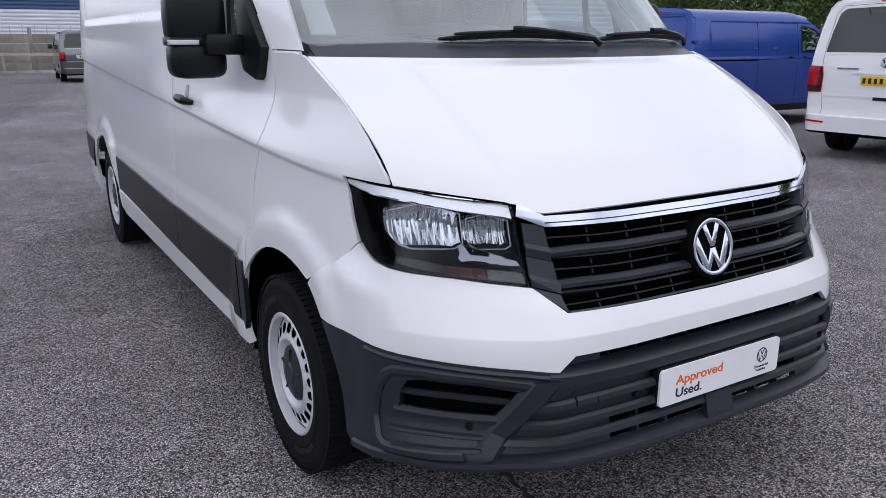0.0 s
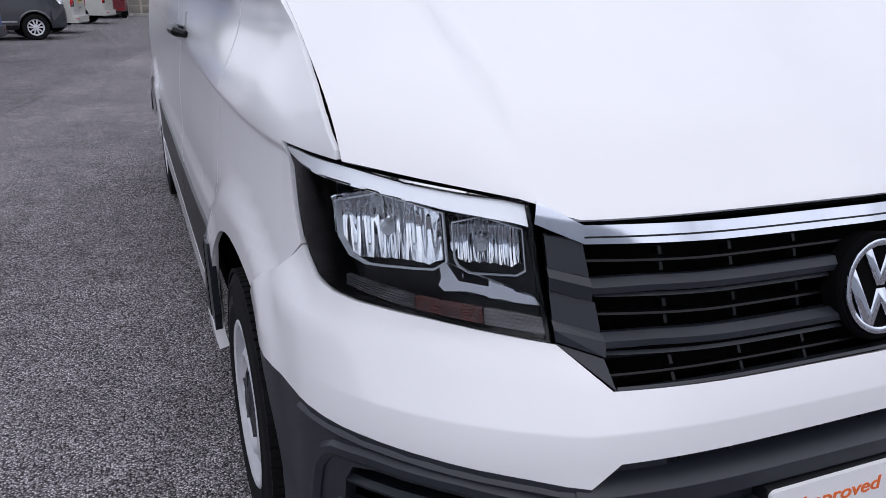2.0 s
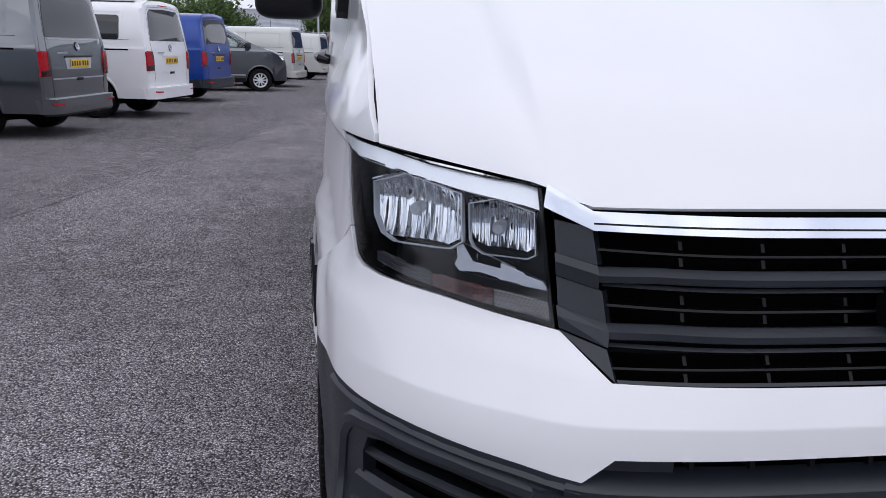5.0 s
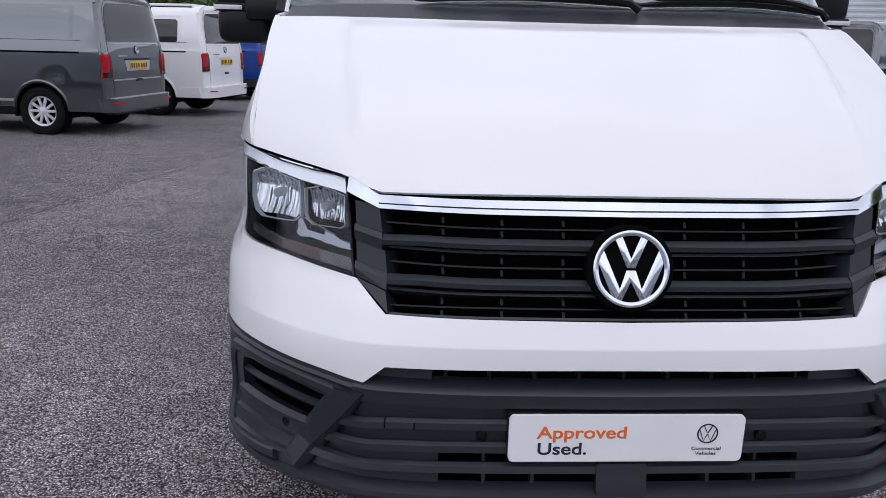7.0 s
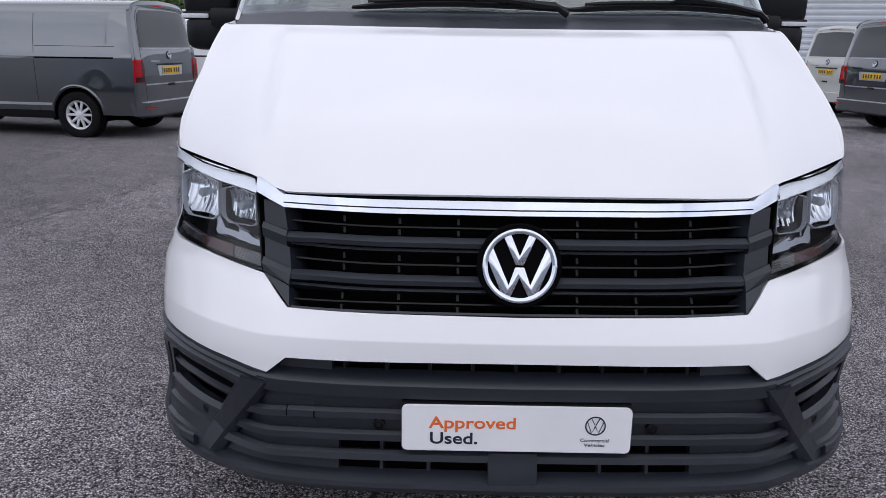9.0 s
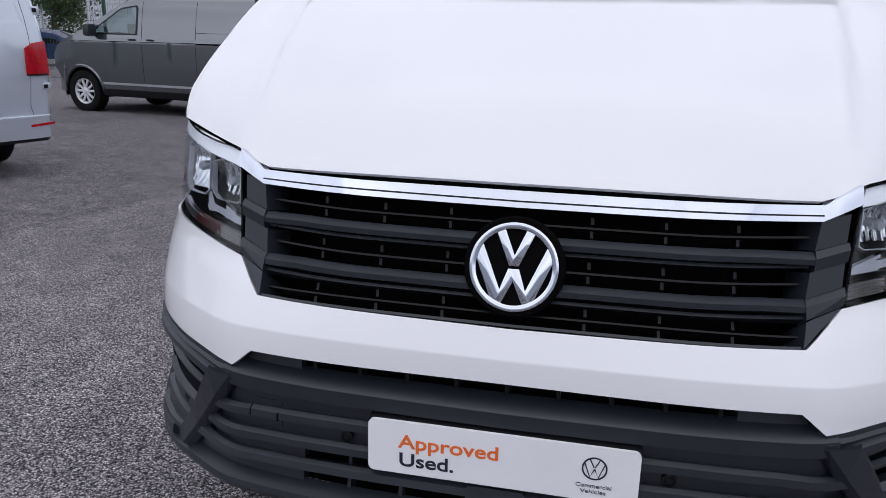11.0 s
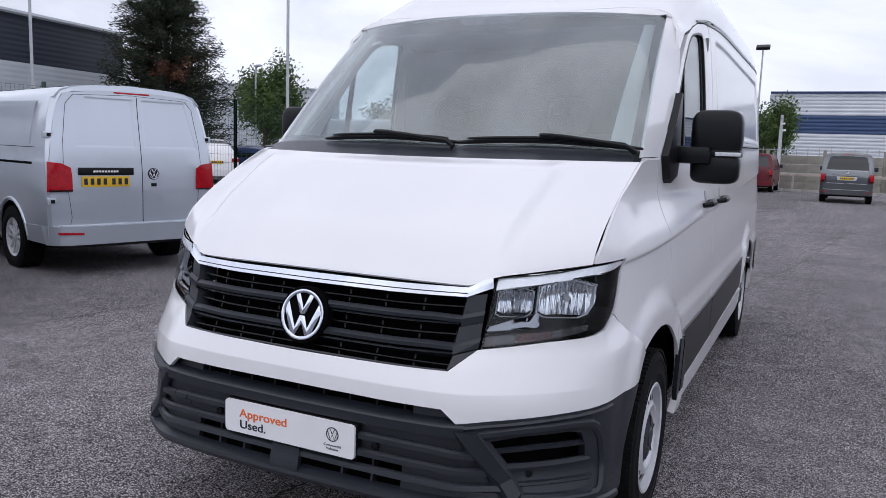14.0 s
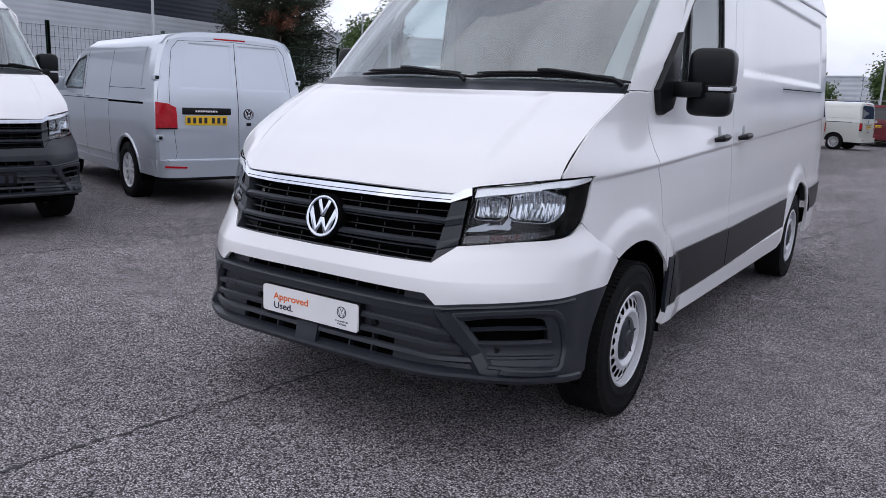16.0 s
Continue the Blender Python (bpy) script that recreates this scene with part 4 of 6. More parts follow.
    for tip, root, reach in ((-.46, -.16, .20), (.18, .54, .86)):
        on = lambda x, up, out: Vector(screen(x / .872, up)) + Vector((0, -out, out * .9))
        blade = bmesh.new()
        xs = np.linspace(tip, reach, 14)
        rise = lambda x: .034 + .018 * math.sin(math.pi * (x - tip) / (reach - tip))
        tube(blade, [on(x, rise(x), .010) for x in xs], [.005] + [.009] * 12 + [.005], 6)
        tube(blade, [on(x, rise(x) + .004, .022) for x in xs[1:-1]], [.004] + [.006] * 10 + [.004], 5)
        wiper = part("wiper", blade, SATIN, van, "black wiper blade and arm")
        arm = bmesh.new()
        tube(arm, [on(root - .03, rise(root - .03) + .002, .034), on(root + .04, rise(root) - .002, .036), on(root + .5 * (reach - root), .034, .034), on(reach - .05, .022, .026), on(reach - .02, .004, .016)], [.007, .009, .009, .010, .012], 6)
        hub = on(root, rise(root) + .003, .030)
        box(arm, hub - Vector((.024, .010, .008)), hub + Vector((.024, .012, .012)), .004)
        part("wiper_arm", arm, SATIN, wiper)

    # flanks
    by_lamp = [(float(front(u, v)[1]), v) for u, v in ((1.004, .908), (1.006, .925), (1.013, .97), (1.017, 1.03), (1.021, 1.0905))]
    wing = [(.42, 1.0845), (.424, 1.10), (.469, 1.15), (.535, 1.20), (.615, 1.25), (.706, 1.30), (.812, 1.35), (.925, 1.40), (.965, 1.411), (1.05, 1.418), (1.20, 1.415), (1.175, 1.33), (1.172, 1.165), (1.21, 1.08), (1.245, 1.0), (1.30, .665), (1.325, .60)]
    wing += arch(.975, .445, 35, 117, 12) + [(.717, .772), (.651, .819), (.601, .843)] + by_lamp
    door = [(1.332, .60), (1.306, .667), (1.251, 1.0), (1.216, 1.08), (1.179, 1.166), (1.182, 1.33), (1.207, 1.42), (1.48, 1.66), (1.66, 1.86), (1.83, 2.0), (2.0, 2.105), (2.12, 2.138), (2.335, 2.150), (2.405, 2.135), (2.437, 2.06), (2.437, .345), (1.36, .345), (1.36, .52)]
    opening = [(1.36, 1.445), (1.53, 1.645), (1.72, 1.85), (1.86, 1.97), (1.98, 2.045), (2.10, 2.072), (2.20, 2.075), (2.225, 2.05), (2.225, 1.445)]
    body = [(2.445, .345), (2.445, 2.06), (2.41, 2.143), (2.337, 2.157), (2.12, 2.146), (1.99, 2.112), (1.80, 2.02), (1.62, 1.90), (1.66, 2.10), (1.70, 2.35), (5.92, 2.35), (5.935, 2.1), (5.945, 1.2), (5.94, .50), (5.15, .48)]
    body += arch(4.612, .445, 18, 180, 24)[0:] + [(4.16, .345)]
    for s in (-1, 1):
        mir = s < 0
        f = (lambda q: q) if s > 0 else flip_outline
        part("wing", sheet(wing, side, (.03, .03), .012, mirror=mir, cuts=SWAGE, e=.003, **keep), WHITE, van)
        d = part("door", sheet(door, side, (.05, .03), .02, mirror=mir, cuts=SWAGE, e=.003, hole=opening, **keep), WHITE, van, "white cab door with a dark-framed window")
        pane = part("window", sheet(opening, side, .08, .004, lift=-.012, mirror=mir, **keep), GLASS, d)
        pane.visible_shadow = False
        seal = [(1.36 + (u - 1.36) * .955 + .02, 1.75 + (v - 1.75) * .945) for u, v in opening]
        part("window_seal", sheet([(u, v) for u, v in opening], side, .06, .014, lift=.002, mirror=mir, hole=seal, **keep), SATIN, d)
        part("window_divider", sheet([(1.655, 1.445), (1.685, 1.445), (1.72, 1.84), (1.69, 1.81)], side, .06, .016, lift=.003, mirror=mir, **keep), SATIN, d)
        flank = part("body_side", sheet(body, side, (.045, .028), .015, mirror=mir, cuts=SWAGE, e=.003, **keep), WHITE, van)
        part("roof", sheet([(1.70, 2.35), (1.665, 2.55), (1.60, 2.85), (1.555, 3.22), (5.90, 3.22), (5.92, 2.35)], side, (.06, .06), .012, mirror=mir, **keep), WHITE, van)
        brow = [tuple(screen(s * a, .988)) for a in (.985, .93, .85, .6, .35, 0)]
        crown = [tuple(side(y, v) * (s, 1, 1)) for y, v in ((1.69, 2.16), (1.70, 2.35), (1.682, 2.45), (1.667, 2.55), (1.602, 2.85), (1.557, 3.22))]
        part("roof_header", sheet(SQUARE, ruled(brow, crown), (.05, .34), .012, **keep), WHITE, van)
        edge = [tuple(np.array(screen(s * .985, b))) for b in (.0, .25, .5, .75, 1.0)]
        rear = [tuple(side(y, v) * (s, 1, 1)) for y, v in ((1.203, 1.428), (1.34, 1.547), (1.476, 1.668), (1.60, 1.80), (1.632, 1.90), (1.69, 2.17))]
        part("screen_pillar", sheet(SQUARE, ruled(edge, rear), (.06, .15), .012, **keep), WHITE, van)
        foot = ruled([tuple(screen(s * .985, -.005)), tuple(side(1.20, 1.423) * (s, 1, 1))], [tuple(side(1.02, 1.416) * (s, 1, 1)), tuple(side(1.20, 1.416) * (s, 1, 1))])
        part("pillar_foot", sheet(SQUARE, foot, (.2, .5), .012, **keep), WHITE, van)
        # black strips and sills
        for y0, y1 in ((1.385, 2.437), (2.447, 4.135)):
            part("side_strip", sheet([(y0, .425 if y0 < 2 else .44), (y0, .668), (y1, .672 if y1 < 3 else .70), (y1, .44 if y1 < 3 else .48)], side, (.08, .04), .02, lift=.010, mirror=mir, **keep), SATIN, flank if y0 > 2 else d)
        part("side_strip", sheet([(5.10, .50), (5.06, .70), (5.93, .74), (5.94, .52)], side, (.08, .06), .02, lift=.010, mirror=mir, **keep), SATIN, flank)
        part("arch_edge", sheet([(1.33, .667), (1.38, .667), (1.38, .40), (1.36, .36), (1.33, .45)], side, .05, .02, lift=.008, mirror=mir, **keep), PLASTIC, van)
        part("sill", sheet([(1.33, .34), (1.36, .42), (4.16, .46), (4.14, .36), (4.0, .33)], side, (.1, .05), .03, lift=.012, mirror=mir, **keep), WHITE, flank)
        part("rear_bumper_end", sheet([(5.20, .30), (5.20, .49), (5.94, .49), (5.93, .33)], side, .08, .02, mirror=mir, **keep), WHITE, flank)
        if s > 0:
            part("door_rail", sheet([(3.72, 1.485), (5.40, 1.500), (5.40, 1.535), (3.72, 1.520)], side, .1, .006, lift=.003, mirror=mir, **keep), GALV, flank, "grey sliding door rail")
            part("rail_groove", sheet([(3.72, 1.503), (5.40, 1.519), (5.40, 1.525), (3.72, 1.510)], side, .1, .004, lift=.0055, mirror=mir, **keep), BLACK, flank)
        gutter = [(2.12, 2.152), (2.34, 2.163), (2.5, 2.15), (5.88, 2.20), (5.88, 2.212), (2.5, 2.163), (2.34, 2.176), (2.10, 2.164)]
        part("roof_gutter", sheet(gutter, side, .08, .01, lift=.006, mirror=mir, **keep), GALV, flank)
        for y, owner in ((2.16, d), (2.63, flank))[:2 if s > 0 else 1]:
            p = side(y, 1.20)
            h = bmesh.new()
            x = s * (float(p[0]) + .006)
            tube(h, [(x, y - .085, 1.192), (x + s * .030, y - .055, 1.200), (x + s * .036, y, 1.205), (x + s * .030, y + .055, 1.206), (x, y + .080, 1.203)], [.012, .018, .020, .018, .012], 8)
            handle = part("door_handle", h, SATIN, owner, "black pull handle")
            part("lock_tab", sheet([(y - .002, 1.212), (y + .042, 1.213), (y + .036, 1.262), (y + .008, 1.262)], side, .03, .006, lift=.005, mirror=mir, **keep), GALV, handle)
        # mirror
        head = part("door_mirror", blob(bmesh.new(), (s * 1.082, 1.497, 1.530), (.104, .066, .103), .46, low=-.62), SATIN, d, "large black two-piece door mirror")
        part("lower_mirror", blob(bmesh.new(), (s * 1.082, 1.497, 1.392), (.100, .062, .070), .46, high=.6), SATIN, head)
        mid = bmesh.new()
        box(mid, (.982 if s > 0 else -1.184, 1.434, 1.436), (1.184 if s > 0 else -.982, 1.556, 1.466), .008)
        box(mid, (1.0 if s > 0 else -1.165, 1.45, 1.38), (1.165 if s > 0 else -1.0, 1.55, 1.48), .004)
        part("mirror_band", mid, SATIN, head)
        arm = bmesh.new()
        box(arm, (.925 if s > 0 else -1.07, 1.395, 1.405), (1.07 if s > 0 else -.925, 1.475, 1.478), .016)
        part("mirror_arm", arm, SATIN, head)
        part("mirror_indicator", boxes(((1.085 if s > 0 else -1.187, 1.429, 1.440), (1.187 if s > 0 else -1.085, 1.47, 1.457)), bevel=.004), CLEARLENS, head)
        part("mirror_glass", boxes(((1.0 if s > 0 else -1.165, 1.558, 1.48), (1.165 if s > 0 else -1.0, 1.566, 1.61))), CHROME, head)
        part("mirror_base", sheet([(1.232, 1.432), (1.258, 1.338), (1.278, 1.322), (1.40, 1.350), (1.438, 1.40), (1.462, 1.475), (1.478, 1.56), (1.53, 1.70), (1.515, 1.705)], side, .03, .04, lift=.030, mirror=mir, **keep), SATIN, head)
    # tail and underside
    part("tail", sheet([(-.88, .50), (.88, .50), (.90, 1.2), (.82, 2.15), (.74, 2.36), (.5, 2.50), (0, 2.54), (-.5, 2.50), (-.74, 2.36), (-.82, 2.15), (-.90, 1.2)], lambda u, v: np.stack([np.asarray(u, float), 5.955 - .02 * np.asarray(u, float) ** 2, np.asarray(v, float)], -1), .2, .02, centre=(0, 2.5, 1.0)), WHITE, van)
    part("floor_pan", boxes(((-.72, .35, .24), (.72, 5.9, .40)), ((-.93, 1.40, .34), (.93, 4.15, .42)), ((-.93, 5.05, .36), (.93, 5.9, .44))), BLACK, van)
    for axle in AXLES:
        for s in (-1, 1):
            liner(van, axle, .345, .47, s * .70, s * .962)
    wheels(van, [(s * .885, a) for a in AXLES for s in (-1, 1)], .345, .098, .20, True)
    # cab
    part("bulkhead", boxes(((-.90, 2.32, .45), (.90, 2.36, 2.05))), CABIN, van, "grey cab bulkhead")
    part("dashboard", boxes(((-.86, 1.12, 1.0), (.86, 1.50, 1.33)), ((-.80, 1.20, 1.30), (.10, 1.44, 1.40)), bevel=.05), CABIN, van)
    part("cab_floor", boxes(((-.9, .9, .42), (.9, 2.32, .46))), BLACK, van)
    part("headlining", boxes(((-.80, 1.75, 2.02), (.80, 2.32, 2.04))), PALE, van)
    for x0, x1 in ((-.74, -.24), (.02, .82)):
        seat = part("seat", blob(bmesh.new(), ((x0 + x1) / 2, 1.96, .84), ((x1 - x0) / 2, .26, .11), .4), CLOTH, van)
        part("backrest", blob(bmesh.new(), ((x0 + x1) / 2, 2.17, 1.20), ((x1 - x0) / 2 - .02, .085, .34), .4), CLOTH, seat)
        for x in ([(x0 + x1) / 2] if x1 - x0 < .6 else [x0 + .2, x1 - .2]):
            part("headrest", blob(bmesh.new(), (x, 2.17, 1.63), (.12, .05, .10), .6), CLOTH, seat)
    rimbm = bmesh.new()
    tube(rimbm, [(-.49 + .18 * math.cos(a), 1.60 + .08 * math.sin(a), 1.24 + .17 * math.sin(a)) for a in [k * math.tau / 24 for k in range(25)]], .014, 6, False)
    box(rimbm, (-.54, 1.57, 1.19), (-.44, 1.62, 1.28), .02)
    part("steering_wheel", rimbm, CABIN, van)
    return van


HERO = build_panel_van()


# ---- the yard ----
def fall(y):
    return -.0075 * np.clip(np.asarray(y, float) - 3, 0, 60)


def build_ground():
    xs = np.r_[-900, -300, -120, np.arange(-60, 61, 4), 120, 300, 900]
    ys = np.r_[-900, -300, -100, -40, np.arange(-16, 72, 4), 120, 300, 900]
    bm = bmesh.new()
    rows = [[bm.verts.new((x, y, float(fall(y)))) for x in xs] for y in ys]
    for a, b in zip(rows, rows[1:]):
        for i in range(len(xs) - 1):
            bm.faces.new((a[i], a[i + 1], b[i + 1], b[i]))
    tagged(part("ground", bm, ASPHALT), "dark grey coarse asphalt of a car yard", "asphalt", kind="structure")


build_ground()


# ---- the smaller vans parked in the yard ----
T_HALF = pchip([.2, .45, .8, 1.08, 1.14, 1.20, 1.4, 1.7, 1.84, 1.94, 2.1, 2.6], [.90, .93, .948, .95, .95, .938, .915, .86, .818, .735, .54, 0])
T_HIGH = pchip([.2, 1.84, 1.94, 2.1, 2.6], [.2, 1.84, 1.925, 1.972, 2.0])
T_TAPER = pchip([.0, .12, .3, .55, .9, 4.3, 4.6, 4.78, 4.88, 4.95], [.70, .82, .925, .975, 1, 1, .997, .988, .972, .90])


SMOKED = material("smoked_red_lens", (.030, .003, .005), rough=.1, coat=1, mottle=.2, mottle_scale=30)


def small_side(y, v):
    y, v = np.broadcast_arrays(np.asarray(y, float), np.asarray(v, float))
    z = T_HIGH(v)
    z = z - np.where(v > 1.7, (1 - smooth(1.35, 2.3, y)) * .16 * smooth(1.7, 2.1, v), 0)
    x = T_HALF(v) * T_TAPER(y)
    x = x - .006 * np.minimum(np.minimum(smooth(1.75, 1.78, y), 1 - smooth(4.45, 4.48, y)), np.minimum(smooth(1.32, 1.34, v), 1 - smooth(1.76, 1.79, v)))
    return np.stack([x, y, z], -1)


def tail_y(z):
    return 4.90 - .10 * smooth(1.0, 1.95, z) - .012 * np.abs(np.asarray(z, float) - .9)


def small_tail(u, v):
    u, v = np.broadcast_arrays(np.asarray(u, float), np.asarray(v, float))
    return np.stack([u, tail_y(v) + .03 - .045 * (np.abs(u) / .92) ** 6, v], -1)


def pressed_tail(u, v):
    """The tail with the pressed panels of its two doors."""
    p = small_tail(u, v)
    k = np.abs(p[..., 0] + .05)
    dent = np.minimum(np.minimum(smooth(.045, .065, k), 1 - smooth(.67, .69, k + .25 * np.clip(p[..., 2] - 1.33, 0, 1))), np.minimum(smooth(1.34, 1.36, p[..., 2]), 1 - smooth(1.84, 1.86, p[..., 2])))
    return p - np.stack([0 * k, .0035 * dent, 0 * k], -1)


def small_nose(u, v):
    u, v = np.broadcast_arrays(np.asarray(u, float), np.asarray(v, float))
    k = np.abs(u)
    y = .02 + .10 * (k / .7) ** 2.2 + .30 * np.clip((k - .62) / .3, 0, 1.2) ** 1.6 + .06 * smooth(.7, 1.1, v) + .05 * smooth(.35, .2, v)
    return np.stack([u, y, v], -1)


def small_bonnet(a, b):
    a, b = np.broadcast_arrays(np.asarray(a, float), np.asarray(b, float))
    k = np.abs(a)
    x = np.sign(a) * k * (.78 + .08 * b)
    y0 = small_nose(k * .80, np.full_like(k, 1.08))[..., 1]
    return np.stack([x, y0 + (.92 + .12 * k * k - y0) * b, 1.05 + .03 * k + (.26 - .03 * k) * b + .06 * np.sin(np.clip(b, 0, 1) * np.pi) * (1 - .4 * k * k)], -1)


def small_screen(a, b):
    a, b = np.broadcast_arrays(np.asarray(a, float), np.asarray(b, float))
    k = np.abs(a)
    return np.stack([a * (.86 - .13 * b), .90 + .13 * k * k + (.80 + .02 * k * k) * b, 1.30 + .54 * b - .04 * k * k * b], -1)


def number_plate(van, o, turn, mat, wide=.50, tall=.108):
    """A number plate with plain bars for its characters."""
    p = part("number_plate", boxes(((-wide / 2, -.004, -tall / 2), (wide / 2, .004, tall / 2)), bevel=.002), mat, van, "yellow rear number plate" if mat is YELLOW else "white front number plate")
    p.matrix_basis = pose(*o, 0, 0, turn)
    n = 7
    for k in range(n):
        x = -wide * .40 + k * wide * .8 / (n - 1) + (.012 if k > 3 else -.012)
        part("plate_bar", boxes(((x - .018, -.0062, -tall * .30), (x + .018, -.003, tall * .30))), INK, p)


def build_small_van(coat, label, tail="gate", rear_glass=True, side_glass=False, tinted=True, steel=False, stripe=GALV, bumper=None, pop_roof=False):
    van = thing("small_van", label, "van", group="parked vans")
    keep = dict(centre=(0, 2.45, 1.0))
    low = bumper or coat
    arch_f, arch_r = (lambda a0, a1: ring(.93, .33, .40, a0, a1, 12)), (lambda a0, a1: ring(3.93, .33, .40, a0, a1, 14))
    tails = [(float(tail_y(z)) - .03, z) for z in (.48, .8, 1.0, 1.3, 1.6, 1.84)]
    front_part = [(1.345, .30), (1.33, .36)] + arch_f(4, 170) + [(.40, .55), (.22, .75), (.25, .92), (.38, 1.06), (.93, 1.305), (1.06, 1.33), (1.30, 1.46), (1.50, 1.575), (1.70, 1.69)]
    flank = front_part + [(1.95, 1.84)] + [(tails[-1][0], 1.84)] + tails[::-1][1:] + [(4.70, .46)] + arch_r(8, 176) + [(3.53, .30)]
    window = [(1.18, 1.25), (1.36, 1.40), (1.62, 1.56), (1.80, 1.68), (2.12, 1.73), (2.16, 1.68), (2.16, 1.25)]
    for s in (-1, 1):
        mir = s < 0
        shell = part("body_side", sheet(flank, small_side, (.05, .035), .012, mirror=mir, hole=window, **keep), coat, van)
        part("roof", sheet([(1.93, 1.84), (1.80, 2.1), (1.72, 2.6), (4.77, 2.6), (4.79, 2.1), (4.80, 1.84)], small_side, .10, .012, mirror=mir, **keep), coat, van)
        pane = part("door_window", sheet(window, small_side, .12, .004, lift=-.01, mirror=mir, **keep), GLASS, van)
        pane.visible_shadow = False
        inner = [(1.67 + (u - 1.67) * .92, 1.47 + (v - 1.47) * .90) for u, v in window]
        part("window_seal", sheet(window, small_side, .1, .012, lift=.001, mirror=mir, hole=inner, **keep), SATIN, shell)
        for a in (.93, 3.93):
            part("arch_lip", bead(ring(a, .33, .425, 8, 172, 20), small_side, .021, -.004, mirror=mir, centre=(0, 2.45, 1.0)), coat, shell)
        edge = [tuple(small_screen(s * .98, b)) for b in (0, .33, .66, 1)]
        rear = [tuple(small_side(y, v) * (s, 1, 1)) for y, v in ((1.02, 1.325), (1.32, 1.47), (1.52, 1.585), (1.95, 1.86))]
        part("screen_pillar", sheet(SQUARE, ruled(edge, rear), .1, .012, **keep), coat, van)
        for y0, y1, v0, v1, mat in ((1.36, 3.52, .47, .505, stripe), (1.345, 3.53, .29, .40, SATIN if coat not in (WHITE, SILVER) else low)):
            part("sill_strip", sheet([(y0, v0), (y1, v0), (y1, v1), (y0, v1)], small_side, (.2, .1), .012, lift=.006, mirror=mir, **keep), mat, shell)
        for y0 in (2.24, 3.30):
            part("panel_gap", sheet([(y0, .40), (y0 + .006, .40), (y0 + .006, 1.78), (y0, 1.78)], small_side, .12, .004, lift=.001, mirror=mir, **keep), BLACK, shell)
        part("slide_rail", sheet([(3.31, 1.125), (4.58, 1.13), (4.58, 1.155), (3.31, 1.15)], small_side, .2, .004, lift=.002, mirror=mir, **keep), BLACK, shell)
        part("waist_line", sheet([(.6, 1.135), (3.30, 1.145), (3.30, 1.154), (.6, 1.143)], small_side, .2, .003, lift=.001, mirror=mir, **keep), BLACK, shell)
        part("waist_line", sheet([(3.31, 1.30), (4.60, 1.30), (4.60, 1.306), (3.31, 1.306)], small_side, .2, .003, lift=.001, mirror=mir, **keep), BLACK, shell)
        if side_glass:
            for y0, y1 in ((2.36, 3.22), (3.40, 4.42)):
                pane = part("side_window", sheet(rounded(y0, 1.30, y1, 1.72, .06), small_side, .15, .006, lift=.004, mirror=mir, **keep), TINT, shell)
        for y in (2.05, 2.42):
            p = small_side(y, 1.20)
            h = bmesh.new()
            x = s * (float(p[0]) + .004)
            tube(h, [(x, y - .075, 1.20), (x + s * .028, y - .04, 1.205), (x + s * .028, y + .04, 1.205), (x, y + .07, 1.20)], .012, 6)
            part("door_handle", h, SATIN if coat is not SILVER else SILVER, shell)
        m = bmesh.new()
        box(m, (min(s * .95, s * 1.13), 1.20, 1.24), (max(s * .95, s * 1.13), 1.34, 1.44), .045)
        tube(m, [(s * .88, 1.29, 1.26), (s * 1.0, 1.27, 1.30)], .03, 6)
        part("door_mirror", m, PLASTIC if coat is not SILVER else SILVER, van)
        # lamps
        lamp = [(.93, .82), (.735, .825), (.727, 1.03), (.75, 1.145), (.905, 1.15), (.93, 1.13)] if tail != "doors" else [(.925, .886), (.69, .89), (.69, 1.03), (.70, 1.13), (.78, 1.172), (.915, 1.19)]
        q = lamp if s > 0 else flip_outline(lamp)
        tl = part("tail_lamp", sheet(q, small_tail, .05, .13, lift=.014, **keep), REDLENS, van, "red tail lamp")
        q = [(.905, .886), (.69, .89), (.69, .908), (.905, .906)] if tail == "doors" else [(.82, .828), (.738, .828), (.733, 1.03), (.753, 1.135), (.785, 1.135), (.79, .91), (.925, .90), (.925, .828)]
        part("reversing_lens", sheet(q if s > 0 else flip_outline(q), small_tail, .05, .01, lift=.0165, **keep), SMOKED, tl)
        q = [(.56, .945), (.80, .935), (.88, .92), (.87, 1.04), (.78, 1.075), (.56, 1.055)]
        hl = part("headlight", sheet(q if s > 0 else flip_outline(q), small_nose, .05, .05, lift=.008, **keep), CLEARLENS, van, "clear headlight")
        q = [(.62, .95), (.78, .945), (.80, .985), (.72, 1.01), (.62, 1.005)]
        part("reflector", sheet(q if s > 0 else flip_outline(q), small_nose, .05, .01, lift=.0105, **keep), REFLECTOR, hl)
        q = [(.62, .448), (.86, .458), (.87, .482), (.62, .470)]
        refl = part("bumper_reflector", sheet(q if s > 0 else flip_outline(q), lambda u, v: small_tail(u, v) + np.array((0, .09, 0)), .08, .01, lift=.006, **keep), REDLENS, van)
    # tail
    panel = [(-.88, .53), (.88, .53), (.887, .62), (.905, 1.08), (.865, 1.40), (.79, 1.76), (.71, 1.885), (.35, 1.93), (0, 1.94), (-.35, 1.93), (-.71, 1.885), (-.79, 1.76), (-.865, 1.40), (-.905, 1.08), (-.887, .62)]
    back = part("tail_panel", sheet(panel, small_tail if tail == "gate" else pressed_tail, (.09, .08) if tail == "gate" else (.015, .015), .02, e=.004, **keep), coat, van)
